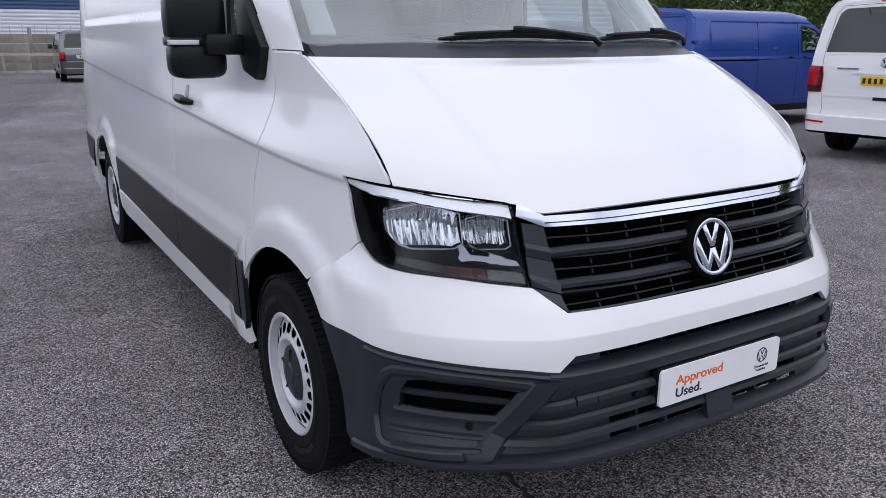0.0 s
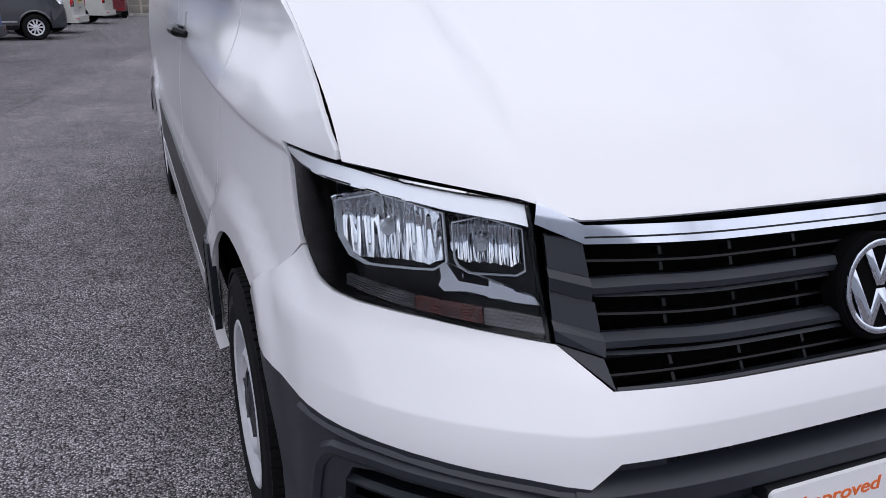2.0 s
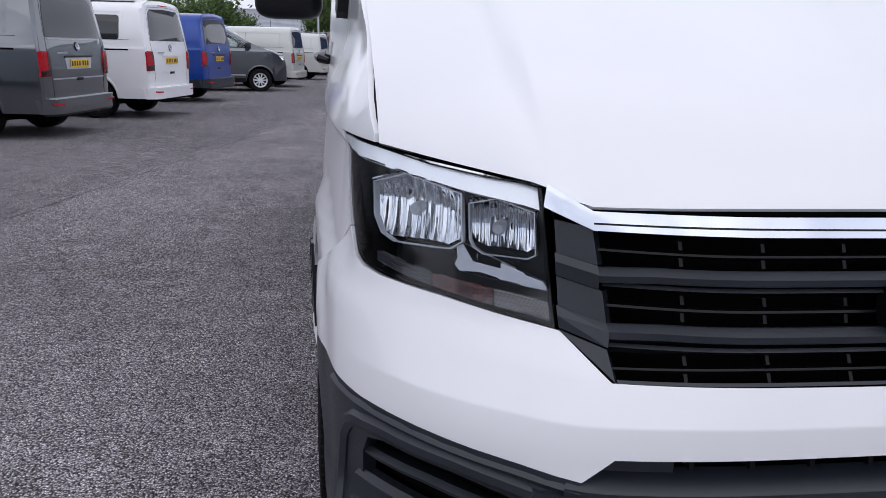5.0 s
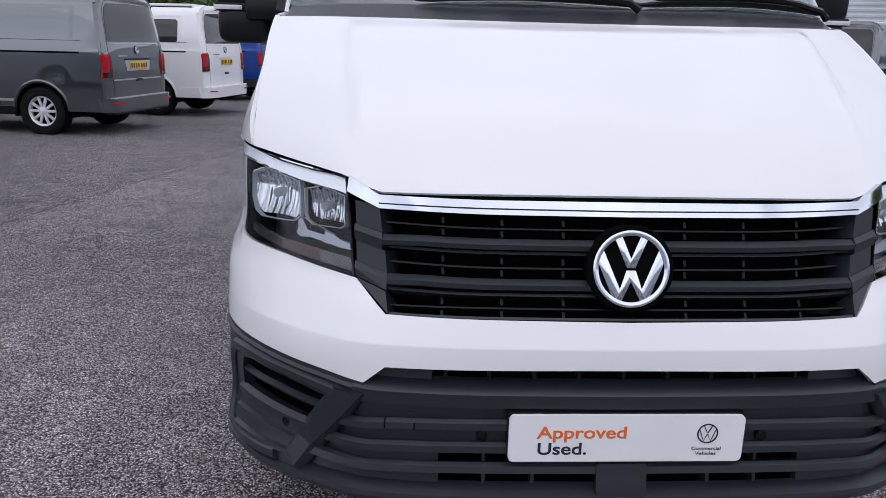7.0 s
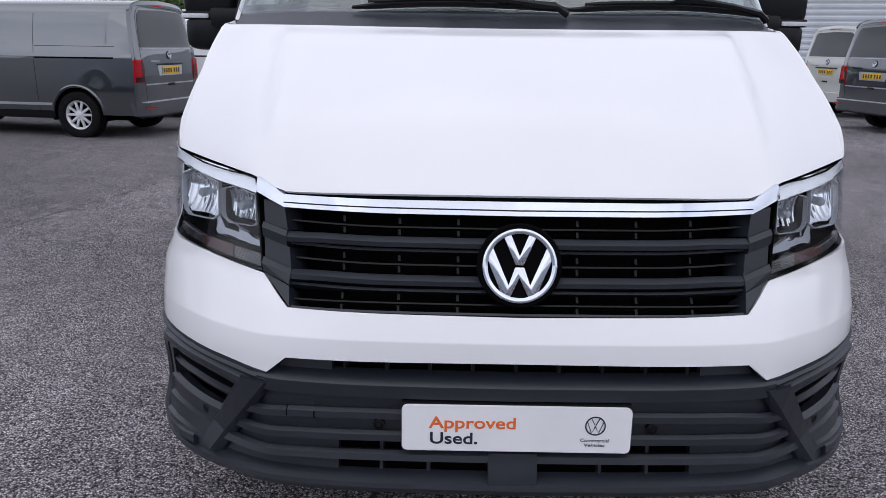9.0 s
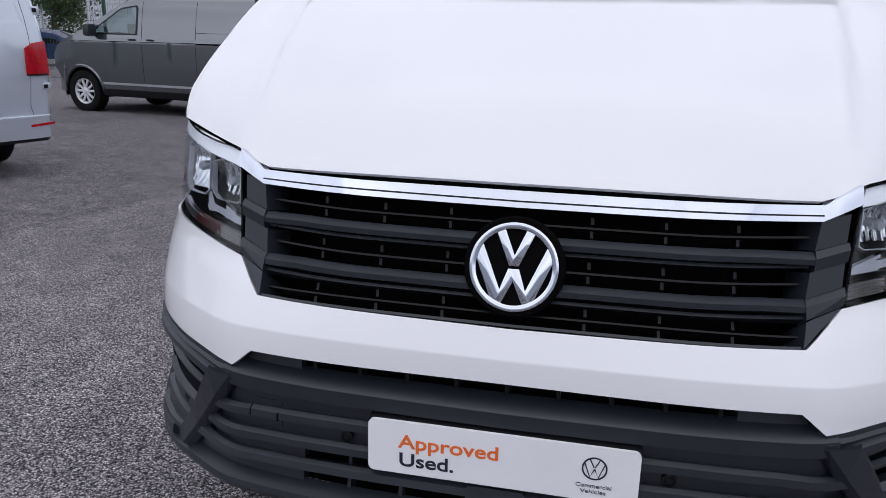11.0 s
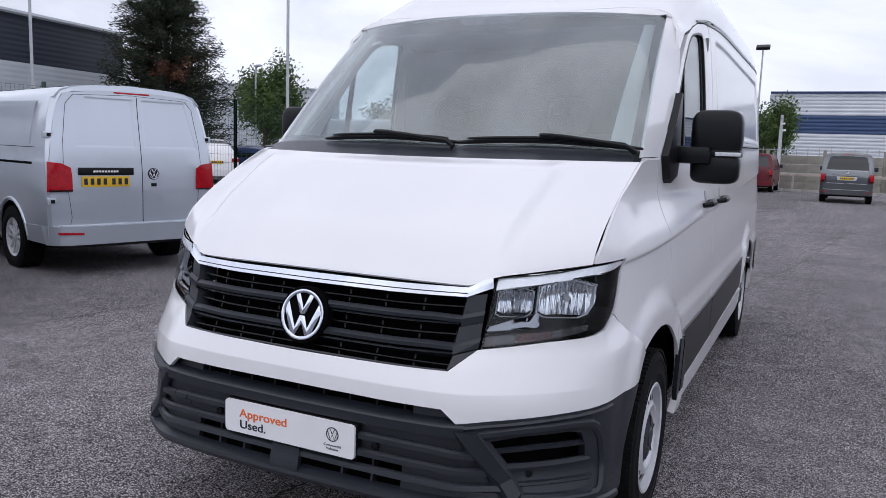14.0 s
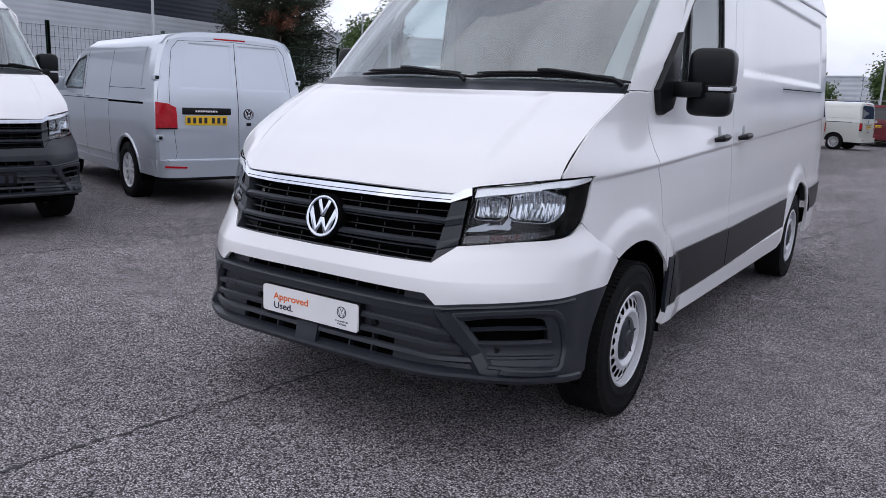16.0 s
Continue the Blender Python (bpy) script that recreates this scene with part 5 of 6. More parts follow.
    for s in (-1, 1):
        outer = [tuple(small_side(float(tail_y(v)) - .032, v) * (s, 1, 1)) for v in (.53, .85, 1.08, 1.40, 1.70, 1.84)] + [tuple(small_side(4.785, v) * (s, 1, 1)) for v in (1.94, 2.1, 2.6)]
        inner = [tuple(np.array(small_tail(s * u, v))) for u, v in ((.88, .53), (.895, .85), (.905, 1.08), (.865, 1.40), (.803, 1.70), (.775, 1.80), (.71, 1.885), (.52, 1.912), (0, 1.94))]
        part("tail_corner", sheet(SQUARE, ruled(outer, inner), (.06, .25), .012, **keep), coat, van)
    gap = [(-.72, .545), (-.70, .62), (-.765, 1.20), (-.755, 1.40), (-.70, 1.78), (-.62, 1.875), (0, 1.90), (.62, 1.875), (.70, 1.78), (.755, 1.40), (.765, 1.20), (.70, .62), (.72, .545)]
    gap2 = [(u * .9945, v - .004 * (v > 1.2)) for u, v in gap]
    part("door_gap", sheet(gap + gap2[::-1], small_tail, .1, .004, lift=.0015, **keep), BLACK, back)
    if tail == "gate":
        if rear_glass:
            glass = [(-.745, 1.32), (.745, 1.32), (.71, 1.55), (.655, 1.78), (.58, 1.84), (0, 1.86), (-.58, 1.84), (-.655, 1.78), (-.71, 1.55)]
            part("rear_window", sheet(glass, small_tail, .1, .006, lift=.004, **keep), TINT, van, "dark rear window reflecting the sky")
        part("plate_recess", sheet([(-.33, .91), (.33, .91), (.37, 1.07), (-.37, 1.07)], small_tail, .1, .006, lift=.003, **keep), SILVER if coat is GREY else coat, back)
        for z, tall in ((.790, .010), (1.298, .006)):
            part("chrome_line", sheet([(-.70, z - tall), (.70, z - tall), (.70, z + tall), (-.70, z + tall)], small_tail, .1, .006, lift=.006, **keep), TRIM if coat is GREY else coat, back)
        part("tailgate_strip", sheet([(-.38, 1.06), (.38, 1.06), (.38, 1.085), (-.38, 1.085)], small_tail, .1, .014, lift=.014, **keep), SATIN if coat is not WHITE else coat, back)
        number_plate(back, (0, float(small_tail(0, .99)[1]) + .014, .985), 180, YELLOW)
        emblem(van, (0, float(small_tail(0, 1.2)[1]) + .005, 1.205), (0, 1, .1), .055, SATIN)
        part("lettering_bar", boxes(((.30, float(small_tail(.4, 1.1)[1]) - .002, 1.115), (.56, float(small_tail(.4, 1.1)[1]) + .010, 1.135))), CHROME, back)
        part("tailgate_handle", boxes(((-.09, float(small_tail(0, .78)[1]) - .01, .755), (.09, float(small_tail(0, .78)[1]) + .012, .795)), bevel=.006), SATIN, back)
    else:
        for s in (-1, 1):
            for z in (.79, 1.457):
                y = float(tail_y(z))
                hinge = part("hinge", boxes(((min(s * .83, s * .925), y - .055, z - .034), (max(s * .83, s * .925), y + .004, z + .034)), bevel=.008), coat, back)
                part("hinge_slot", boxes(((min(s * .855, s * .895), y + .0035, z - .018), (max(s * .855, s * .895), y + .0065, z + .018))), SATIN, hinge)
        part("door_gap", sheet([(-.055, .545), (-.048, .545), (-.048, 1.88), (-.055, 1.88)], small_tail, .1, .004, lift=.002, **keep), BLACK, back)
        y = float(small_tail(.35, 1.09)[1])
        part("plate_light", boxes(((.05, y - .01, 1.055), (.63, y + .018, 1.134)), bevel=.008), SATIN, back)
        for k in range(9):
            part("lettering_bar", boxes(((.22 + .03 * k, y + .0175, 1.085), (.242 + .03 * k, y + .0205, 1.105))), PLATE, back)
        number_plate(back, (.35, float(small_tail(.35, .99)[1]) + .012, .99), 180, YELLOW)
        emblem(van, (-.18, float(small_tail(.16, 1.07)[1]) + .004, 1.068), (0, 1, .0), .058, SATIN)
        part("door_lock", boxes(((-.21, float(small_tail(.16, .95)[1]) - .01, .93), (-.15, float(small_tail(.16, .95)[1]) + .012, .968)), bevel=.008), SATIN, back)
    part("brake_light", boxes(((-.20, float(tail_y(1.90)) - .03, 1.905), (.20, float(tail_y(1.90)) + .03, 1.93)), bevel=.006), REDLENS, van)
    rear_b = lambda u, v: small_tail(u, v) + np.stack([0 * np.asarray(u, float), .09 - .25 * np.clip((np.abs(u) - .78) / .2, 0, 1) ** 2, 0 * np.asarray(u, float)], -1)
    b = part("rear_bumper", sheet([(-.93, .345), (.93, .345), (.95, .535), (-.95, .535)], rear_b, (.07, .05), .10, **keep), low, van, "rear bumper")
    part("bumper_skirt", sheet([(-.90, .315), (.90, .315), (.92, .352), (-.92, .352)], rear_b, (.07, .05), .06, lift=-.02, **keep), SATIN if coat is not WHITE else BLACK, b)
    part("bumper_step", boxes(((-.82, 4.80, .530), (.82, 4.995, .548)), bevel=.008), GALV if coat is GREY else low, b)
    for s in (-1, 1):
        part("bumper_side", sheet([(4.33, .35), (4.30, .52), (4.86, .535), (4.86, .35)], small_side, .08, .03, lift=.008, mirror=s < 0, **keep), low, b)
    # front
    part("bonnet", sheet([(-1, .02), (1, .02), (1, .98), (-1, .98)], small_bonnet, .10, .012, **keep), coat, van)
    nose = part("front_bumper", sheet([(-.93, .32), (.93, .32), (.94, .70), (.90, .925), (.56, .94), (-.56, .94), (-.90, .925), (-.94, .70)], small_nose, (.07, .06), .02, **keep), low, van)
    part("grille", sheet([(-.56, .94), (.56, .94), (.56, 1.06), (-.56, 1.06)], small_nose, .08, .03, lift=.002, **keep), SATIN, van)
    for z in (.955, .995, 1.03):
        part("grille_bar", sheet([(-.56, z - .005), (.56, z - .005), (.56, z + .005), (-.56, z + .005)], small_nose, .08, .02, lift=.010, **keep), CHROME, nose)
    part("lower_grille", sheet([(-.55, .45), (.55, .45), (.60, .62), (-.60, .62)], small_nose, .08, .02, lift=.004, **keep), SATIN, nose)
    number_plate(nose, (0, float(small_nose(0, .70)[1]) - .010, .70), 0, PLATE)
    emblem(van, (0, float(small_nose(0, .98)[1]) - .006, .985), (0, -1, .1), .06)
    pane = part("windscreen", sheet([(-.98, .0), (.98, .0), (.98, 1), (-.98, 1)], small_screen, .12, .005, **keep), GLASS, van)
    pane.visible_shadow = False
    if pop_roof:
        part("pop_roof", boxes(((-.66, 1.95, 1.96), (.66, 4.60, 2.01)), bevel=.02), coat, van)
        part("roof_seam", boxes(((-.67, 1.93, 1.94), (.67, 4.62, 1.962))), SATIN, van)
    part("floor_pan", boxes(((-.70, .25, .26), (.70, 4.60, .40)), ((-.86, 1.38, .28), (.86, 3.50, .38))), BLACK, van)
    for axle in (.93, 3.93):
        for s in (-1, 1):
            liner(van, axle, .33, .43, s * .60, s * .925)
    part("cabin", boxes(((-.80, 1.15, .80), (.80, 1.45, 1.18)), ((-.78, 2.16, .5), (.78, 2.2, 1.7)), ((-.72, 1.75, .7), (-.15, 1.95, 1.45)), ((.15, 1.75, .7), (.72, 1.95, 1.45)), bevel=.03), CABIN, van)
    wheels(van, [(s * .83, a) for a in (.93, 3.93) for s in (-1, 1)], .34, .105, .205, steel)
    return van


def by_wheel(lx, ly, x, y, heading):
    """The pose that puts a point (lx, ly) of the vehicle's plan at (x, y)."""
    a = radians(heading)
    return pose(x - (lx * math.cos(a) - ly * math.sin(a)), y - (lx * math.sin(a) + ly * math.cos(a)), float(fall(y)), 0, 0, heading)


def nose_at(x, y, heading):
    return by_wheel(0, 0, x, y, heading)


# a vehicle's nose points to its own -y; turned by heading, anticlockwise
silver = build_small_van(SILVER, "silver panel van with twin rear doors and red lamps", tail="doors", rear_glass=False)
silver.matrix_basis = nose_at(-9.88, 5.40, -106.0)
grey = build_small_van(GREY, "dark grey panel van with a glazed tailgate", stripe=GALV)
grey.matrix_basis = nose_at(-9.36, 11.36, -99.5)
white = build_small_van(WHITE, "white camper van with dark windows and a raised-roof seam", side_glass=True, pop_roof=True, stripe=WHITE)
white.matrix_basis = by_wheel(.93, 3.93, -5.09, 13.15, -101)
blue = build_small_van(BLUE, "bright blue panel van with a glazed tailgate and dark bumpers", bumper=PLASTIC, stripe=BLUE)
blue.matrix_basis = by_wheel(.93, 3.93, -4.90, 17.6, -102)
nosed = tagged(copy_thing(grey, nose_at(-2.58, 24.3, 103.8)), "dark grey van parked nose outwards")
for o in nosed.children_recursive:
    if o.name.split(".")[0] == "front_bumper":
        o.data = o.data.copy()
        o.data.materials[0] = PLASTIC
stone = build_small_van(STONE, "pale grey panel van with red lamps", rear_glass=True, stripe=STONE)
stone.matrix_basis = nose_at(-7.12, 27.9, -100.4)
outer = build_small_van(WHITE, "white van with a black bumper parked nose outwards", bumper=PLASTIC, stripe=WHITE)
outer.matrix_basis = nose_at(-2.95, 32.6, 102)
copy_thing(stone, nose_at(-6.30, 35.6, -101.6))
red = build_small_van(RED, "dark red van with a glazed tailgate", stripe=RED)
red.matrix_basis = by_wheel(0, 4.9, -1.75, 40.5, 178)
tagged(copy_thing(grey, by_wheel(0, 4.9, 2.35, 32.2, 178)), "dark grey van with alloy wheels facing the boundary wall")
# the row on the other side
copy_thing(white, nose_at(12.5, 4.53, 97.2))
deep = build_small_van(BLUE, "deep blue panel van with twin rear doors", tail="doors", rear_glass=False, stripe=BLUE)
deep.matrix_basis = nose_at(13.0, 8.15, 89.4)
tagged(copy_thing(grey, nose_at(12.3, 13.53, 100.2)), "dark grey van with a glazed tailgate and yellow plate")
copy_thing(stone, nose_at(13.2, 17.2, 100))
# a second large van, nose out, with a darker bumper
twin = tagged(copy_thing(HERO, nose_at(-4.74, .97, 80)), "white high-roof panel van with a grey bumper, parked nose out")
for o in list(twin.children_recursive):
    if o.name.split(".")[0] in ("show_plate", "print"):
        bpy.data.objects.remove(o)
    elif o.name.split(".")[0] == "front_bumper":
        o.data = o.data.copy()
        o.data.materials[0] = PLASTIC
number_plate(twin, (0, -.010, .512), 0, PLATE)


# ---- the bounds of the yard ----
def polar(az, d, eye=(1.665, -2.165)):
    """A place at a bearing from the +y axis and a distance from the end of the walk."""
    return eye[0] + d * math.sin(radians(az)), eye[1] + d * math.cos(radians(az))


def cladding(name, a, b, bands, pitch, label, depth=14.0, roof=None, rib=.035):
    """A metal-clad hall: its front runs from a to b on plan; bands are (bottom, top, material) with ribbed sheets."""
    a, b = Vector((*a, 0)), Vector((*b, 0))
    along = (b - a).normalized()
    out = Vector((along.y, -along.x, 0))
    if out.dot(Vector((0, 0, 0)) - a) < 0:
        out = -out
    hall = thing(name, label, "building")
    top = max(z for _, z, _ in bands)
    core = bmesh.new()
    low = [a - out * .3, b - out * .3, b - out * depth, a - out * depth]
    lo = [core.verts.new(v + Vector((0, 0, -1))) for v in low]
    hi = [core.verts.new(v + Vector((0, 0, top - .05))) for v in low]
    core.faces.new(hi)
    for k in range(4):
        core.faces.new((lo[k], lo[(k + 1) % 4], hi[(k + 1) % 4], hi[k]))
    bmesh.ops.recalc_face_normals(core, faces=core.faces)
    part("wall", core, bands[0][2], hall)
    for z0, z1, mat in bands:
        n = max(1, round((z1 - z0) / pitch))
        for start, way, length in ((a, along, (b - a).length), (a, -out, depth), (b, -out, depth)):
            bm = bmesh.new()
            face = out if way == along else (-along if start == a else along)
            rows = []
            for k in range(n):
                for f, d in ((0, 0), (.18, rib), (.55, rib), (.73, 0)):
                    z = z0 + (z1 - z0) * (k + f) / n
                    rows.append((z, d))
            rows.append((z1, 0))
            verts = [[bm.verts.new(start + way * length * e + face * (.02 + d) + Vector((0, 0, z))) for e in (0, 1)] for z, d in rows]
            for p, q in zip(verts, verts[1:]):
                bm.faces.new((p[0], p[1], q[1], q[0]))
            part("cladding_sheet", bm, mat, hall)
    eave = bmesh.new()
    tube(eave, [a + out * .18 + Vector((0, 0, top + .05)), b + out * .18 + Vector((0, 0, top + .03))], .10, 6)
    part("eaves_gutter", eave, roof or CLAD_DARK, hall)
    return hall


cladding("warehouse", polar(-3.75, 74), (46, 72), ((-1, 3.7, CLAD_WHITE), (3.7, 5.25, CLAD_BLUE), (5.25, 7.1, CLAD_WHITE)), .30, "white ribbed warehouse with a broad blue band", roof=CLAD_BLUE)
cladding("dark_hall", polar(-48.6, 40), polar(-80, 27), ((-1, 4.25, CLAD_GREY), (4.25, 6.1, CLAD_DARK)), .20, "hall with a dark upper wall and pale lower wall", roof=CLAD_GREY, rib=.007)
cladding("pale_hall", polar(-47, 78), polar(-34, 82), ((-1, 6.9, CLAD_GREY),), .5, "long pale grey hall behind the trees", roof=CLAD_GREY)
cladding("grey_hall", polar(-12.5, 118), polar(-6.0, 110), ((-1, 2.6, CLAD_BLUE), (2.6, 5.6, CLAD_GREY)), .6, "low grey hall with a sloping side", roof=CLAD_GREY)
cladding("roller_hall", (13, 42), (50, 30), ((-1, 5.2, CLAD_GREY),), .30, "pale ribbed hall with a shuttered front", roof=CLAD_GREY)


def wall_behind():
    """An unseen plain wall, added behind the walk to darken what the chrome reflects."""
    wall = boxes(((-34, -20.3, -.2), (34, -20, 4.6)))
    tagged(part("wall_south", wall, CLAD_GREY), "plain grey wall added out of view for reflections", "wall", kind="structure")


wall_behind()


def boundary():
    """The concrete panel wall, its posts, the kerb and the knee rail."""
    y, z0 = 47.0, float(fall(47))
    wall = tagged(new("wall_north"), "stained concrete panel wall with posts", "wall", kind="structure")
    panel = boxes(((-1.44, -.05, 0), (1.44, .05, .49)), bevel=.012)
    mesh = None
    for k in range(-6, 14):
        for r in range(4):
            if mesh is None:
                p = part("panel", panel, CONCRETE, wall)
                mesh = p.data
            else:
                p = new("panel", mesh)
                p.parent = wall
            p.matrix_basis = pose(k * 3.0, y + .01 * ((k * 7 + r * 3) % 3), z0 + .505 * r)
    post = None
    for k in range(-6, 15):
        if post is None:
            q = part("post", boxes(((-.09, -.09, 0), (.09, .09, 2.35)), bevel=.02), CONCRETE, wall)
            post = q.data
        else:
            q = new("post", post)
            q.parent = wall
        q.matrix_basis = pose(k * 3.0 - 1.5, y, z0)
    kerb = tagged(new("kerb"), "pale concrete kerb along the wall", "kerb", kind="structure")
    stone_mesh = None
    for k in range(-20, 45):
        if stone_mesh is None:
            q = part("kerb_stone", boxes(((-.455, -.07, -.1), (.455, .07, .13)), bevel=.02), KERB, kerb)
            stone_mesh = q.data
        else:
            q = new("kerb_stone", stone_mesh)
            q.parent = kerb
        q.matrix_basis = pose(k * .915, 44.9, float(fall(44.9)))
    rail = thing("knee_rail", "weathered pale timber knee rail on short posts", "rail")
    part("rail", boxes(((-18, 45.46, z0 + .86), (40, 45.54, z0 + 1.0)), bevel=.01), TIMBER, rail)
    for k in range(-6, 14):
        part("post", boxes(((k * 3.0 - .06, 45.54, z0 - .1), (k * 3.0 + .06, 45.66, z0 + 1.0)), bevel=.01), TIMBER, rail)
    wire = thing("palisade_fence", "thin grey palisade fence above the wall", "fence")
    for k in range(-30, 60):
        part("pale", boxes(((k * .6 - .02, y + .35, z0), (k * .6 + .02, y + .37, z0 + 2.45))), GALV, wire)
    for z in (1.9, 2.3):
        part("cross_rail", boxes(((-18, y + .37, z0 + z), (36, y + .40, z0 + z + .04))), GALV, wire)


boundary()


def mesh_fence(points, tall, label):
    """A welded mesh fence with green posts: posts are parts, the thin wires one part."""
    fence = thing("mesh_fence", label, "fence")
    wires = bmesh.new()
    for (x0, y0), (x1, y1) in zip(points, points[1:]):
        a, b = Vector((x0, y0, float(fall(y0)))), Vector((x1, y1, float(fall(y1))))
        n = max(1, round((b - a).length / 2.6))
        for k in range(n + 1):
            p = a.lerp(b, k / n)
            part("post", boxes(((p.x - .04, p.y - .04, p.z), (p.x + .04, p.y + .04, p.z + tall + .1)), bevel=.008), FENCE, fence)
        run = (b - a).length
        m = int(run / .10)
        for k in range(m):
            p = a.lerp(b, (k + .5) / m)
            tube(wires, [p + Vector((0, 0, .08)), p + Vector((0, 0, tall))], .004, 3, False)
        for k in range(11):
            z = Vector((0, 0, .1 + (tall - .12) * k / 10))
            tube(wires, [a + z, b + z], .005, 3, False)
    tagged(part("wire", wires, FENCE if "green" in label else GALV, fence), kind="stuff")
    return fence


mesh_fence([polar(-41.3, 25), polar(-30, 31)], 2.7, "green welded mesh fence with green posts")
mesh_fence([polar(-41.3, 25), polar(-60.4, 21), polar(-85, 21)], 2.7, "green posts and welded wire mesh beside the hall")


def lamp_post(x, y, tall, r, label, head="flood"):
    z = float(fall(y))
    post = thing("lamp_post", label, "lamp post")
    bm = bmesh.new()
    tube(bm, [(x, y, z - .1), (x, y, z + 1.2), (x, y, z + 1.25), (x, y, z + tall)], [r * 1.3, r * 1.3, r, r * .7], 10)
    part("pole", bm, GALV, post)
    if head == "flood":
        top = boxes(((-.35, -.12, -.08), (.35, .30, .08)), bevel=.02)
        part("lamp_head", top, SATIN, post).matrix_basis = pose(x, y - .1, z + tall + .12, 28)
        part("lamp_glass", boxes(((-.26, -.09, -.095), (.26, .24, -.08))), CLEARLENS, post).matrix_basis = pose(x, y - .1, z + tall + .12, 28)
    elif head == "street":
        part("lamp_head", boxes(((-.12, -.75, -.05), (.12, .05, .05)), bevel=.02), GALV, post).matrix_basis = pose(x, y, z + tall, 0, 0, 60)
    elif head == "camera":
        for dz in (0, .35):
            part("cctv_camera", boxes(((-.06, -.24, -.05), (.06, .04, .05)), bevel=.015), PLATE, post).matrix_basis = pose(x, y, z + tall - .5 - dz, -10, 0, 40 + dz * 200)
    return post


lamp_post(*polar(-4.55, 46.5), 7.6, .06, "tall grey pole with a black floodlight")
lamp_post(*polar(-3.0, 46.8), 4.15, .11, "stout pale pole with security cameras", "camera")
lamp_post(*polar(-5.0, 60), 5.0, .06, "slim grey street lamp", "street")
lamp_post(*polar(-37.7, 30), 9.5, .065, "tall white flag pole", "")
lamp_post(*polar(-53.95, 24), 8.0, .045, "tall white flag pole", "")
lamp_post(*polar(-39.9, 46), 5.9, .07, "slim grey street lamp", "street")


# ---- trees ----
def broadleaf(x, y, tall, wide, seed, label, count=1500, leaf=.20, mat=LEAF):
    """A trunk with limbs and a crown of many small leaf clumps with gaps."""
    rng = random.Random(seed)
    z = float(fall(y))
    tree = thing("tree", label, "tree", group="trees")
    wood = bmesh.new()
    tube(wood, [(x, y, z - .1), (x + .05, y, z + tall * .25), (x + .1, y + .05, z + tall * .5), (x, y, z + tall * .85)], [.035 * tall, .026 * tall, .018 * tall, .006 * tall], 8)
    knots = []
    for k in range(16):
        a, h = rng.random() * math.tau, .28 + .5 * rng.random()
        reach = wide * (.45 + .5 * rng.random()) * (1 - .45 * abs(h - .5))
        p, q = Vector((x, y, z + tall * h * .8)), Vector((x + reach * math.cos(a), y + reach * math.sin(a), z + tall * (h + .12 + .18 * rng.random())))
        tube(wood, [p, p.lerp(q, .5) + Vector((0, 0, .08 * tall)), q], [.010 * tall, .007 * tall, .003 * tall], 5)
        knots += [q, p.lerp(q, .6) + Vector((0, 0, .06 * tall))]
    part("trunk", wood, BARK, tree)
    verts, faces = [], []
    for k in range(count):
        c = rng.choice(knots) + Vector([rng.gauss(0, .20) * wide, rng.gauss(0, .20) * wide, rng.gauss(0, .10) * tall])
        if c.z < z + tall * .18:
            continue
        n = Vector([rng.gauss(0, 1) for _ in range(3)]).normalized()
        u = n.orthogonal().normalized()
        v = n.cross(u)
        s = leaf * (.5 + rng.random())
        i = len(verts)
        verts += [tuple(c + u * s), tuple(c + v * s * .55 + n * s * .2), tuple(c - u * s), tuple(c - v * s * .55 + n * s * .2)]
        faces.append((i, i + 1, i + 2, i + 3))
    mesh = bpy.data.meshes.new("crown")
    mesh.from_pydata(verts, [], faces)
    tagged(part("crown", mesh, mat, tree), kind="stuff")
    return tree


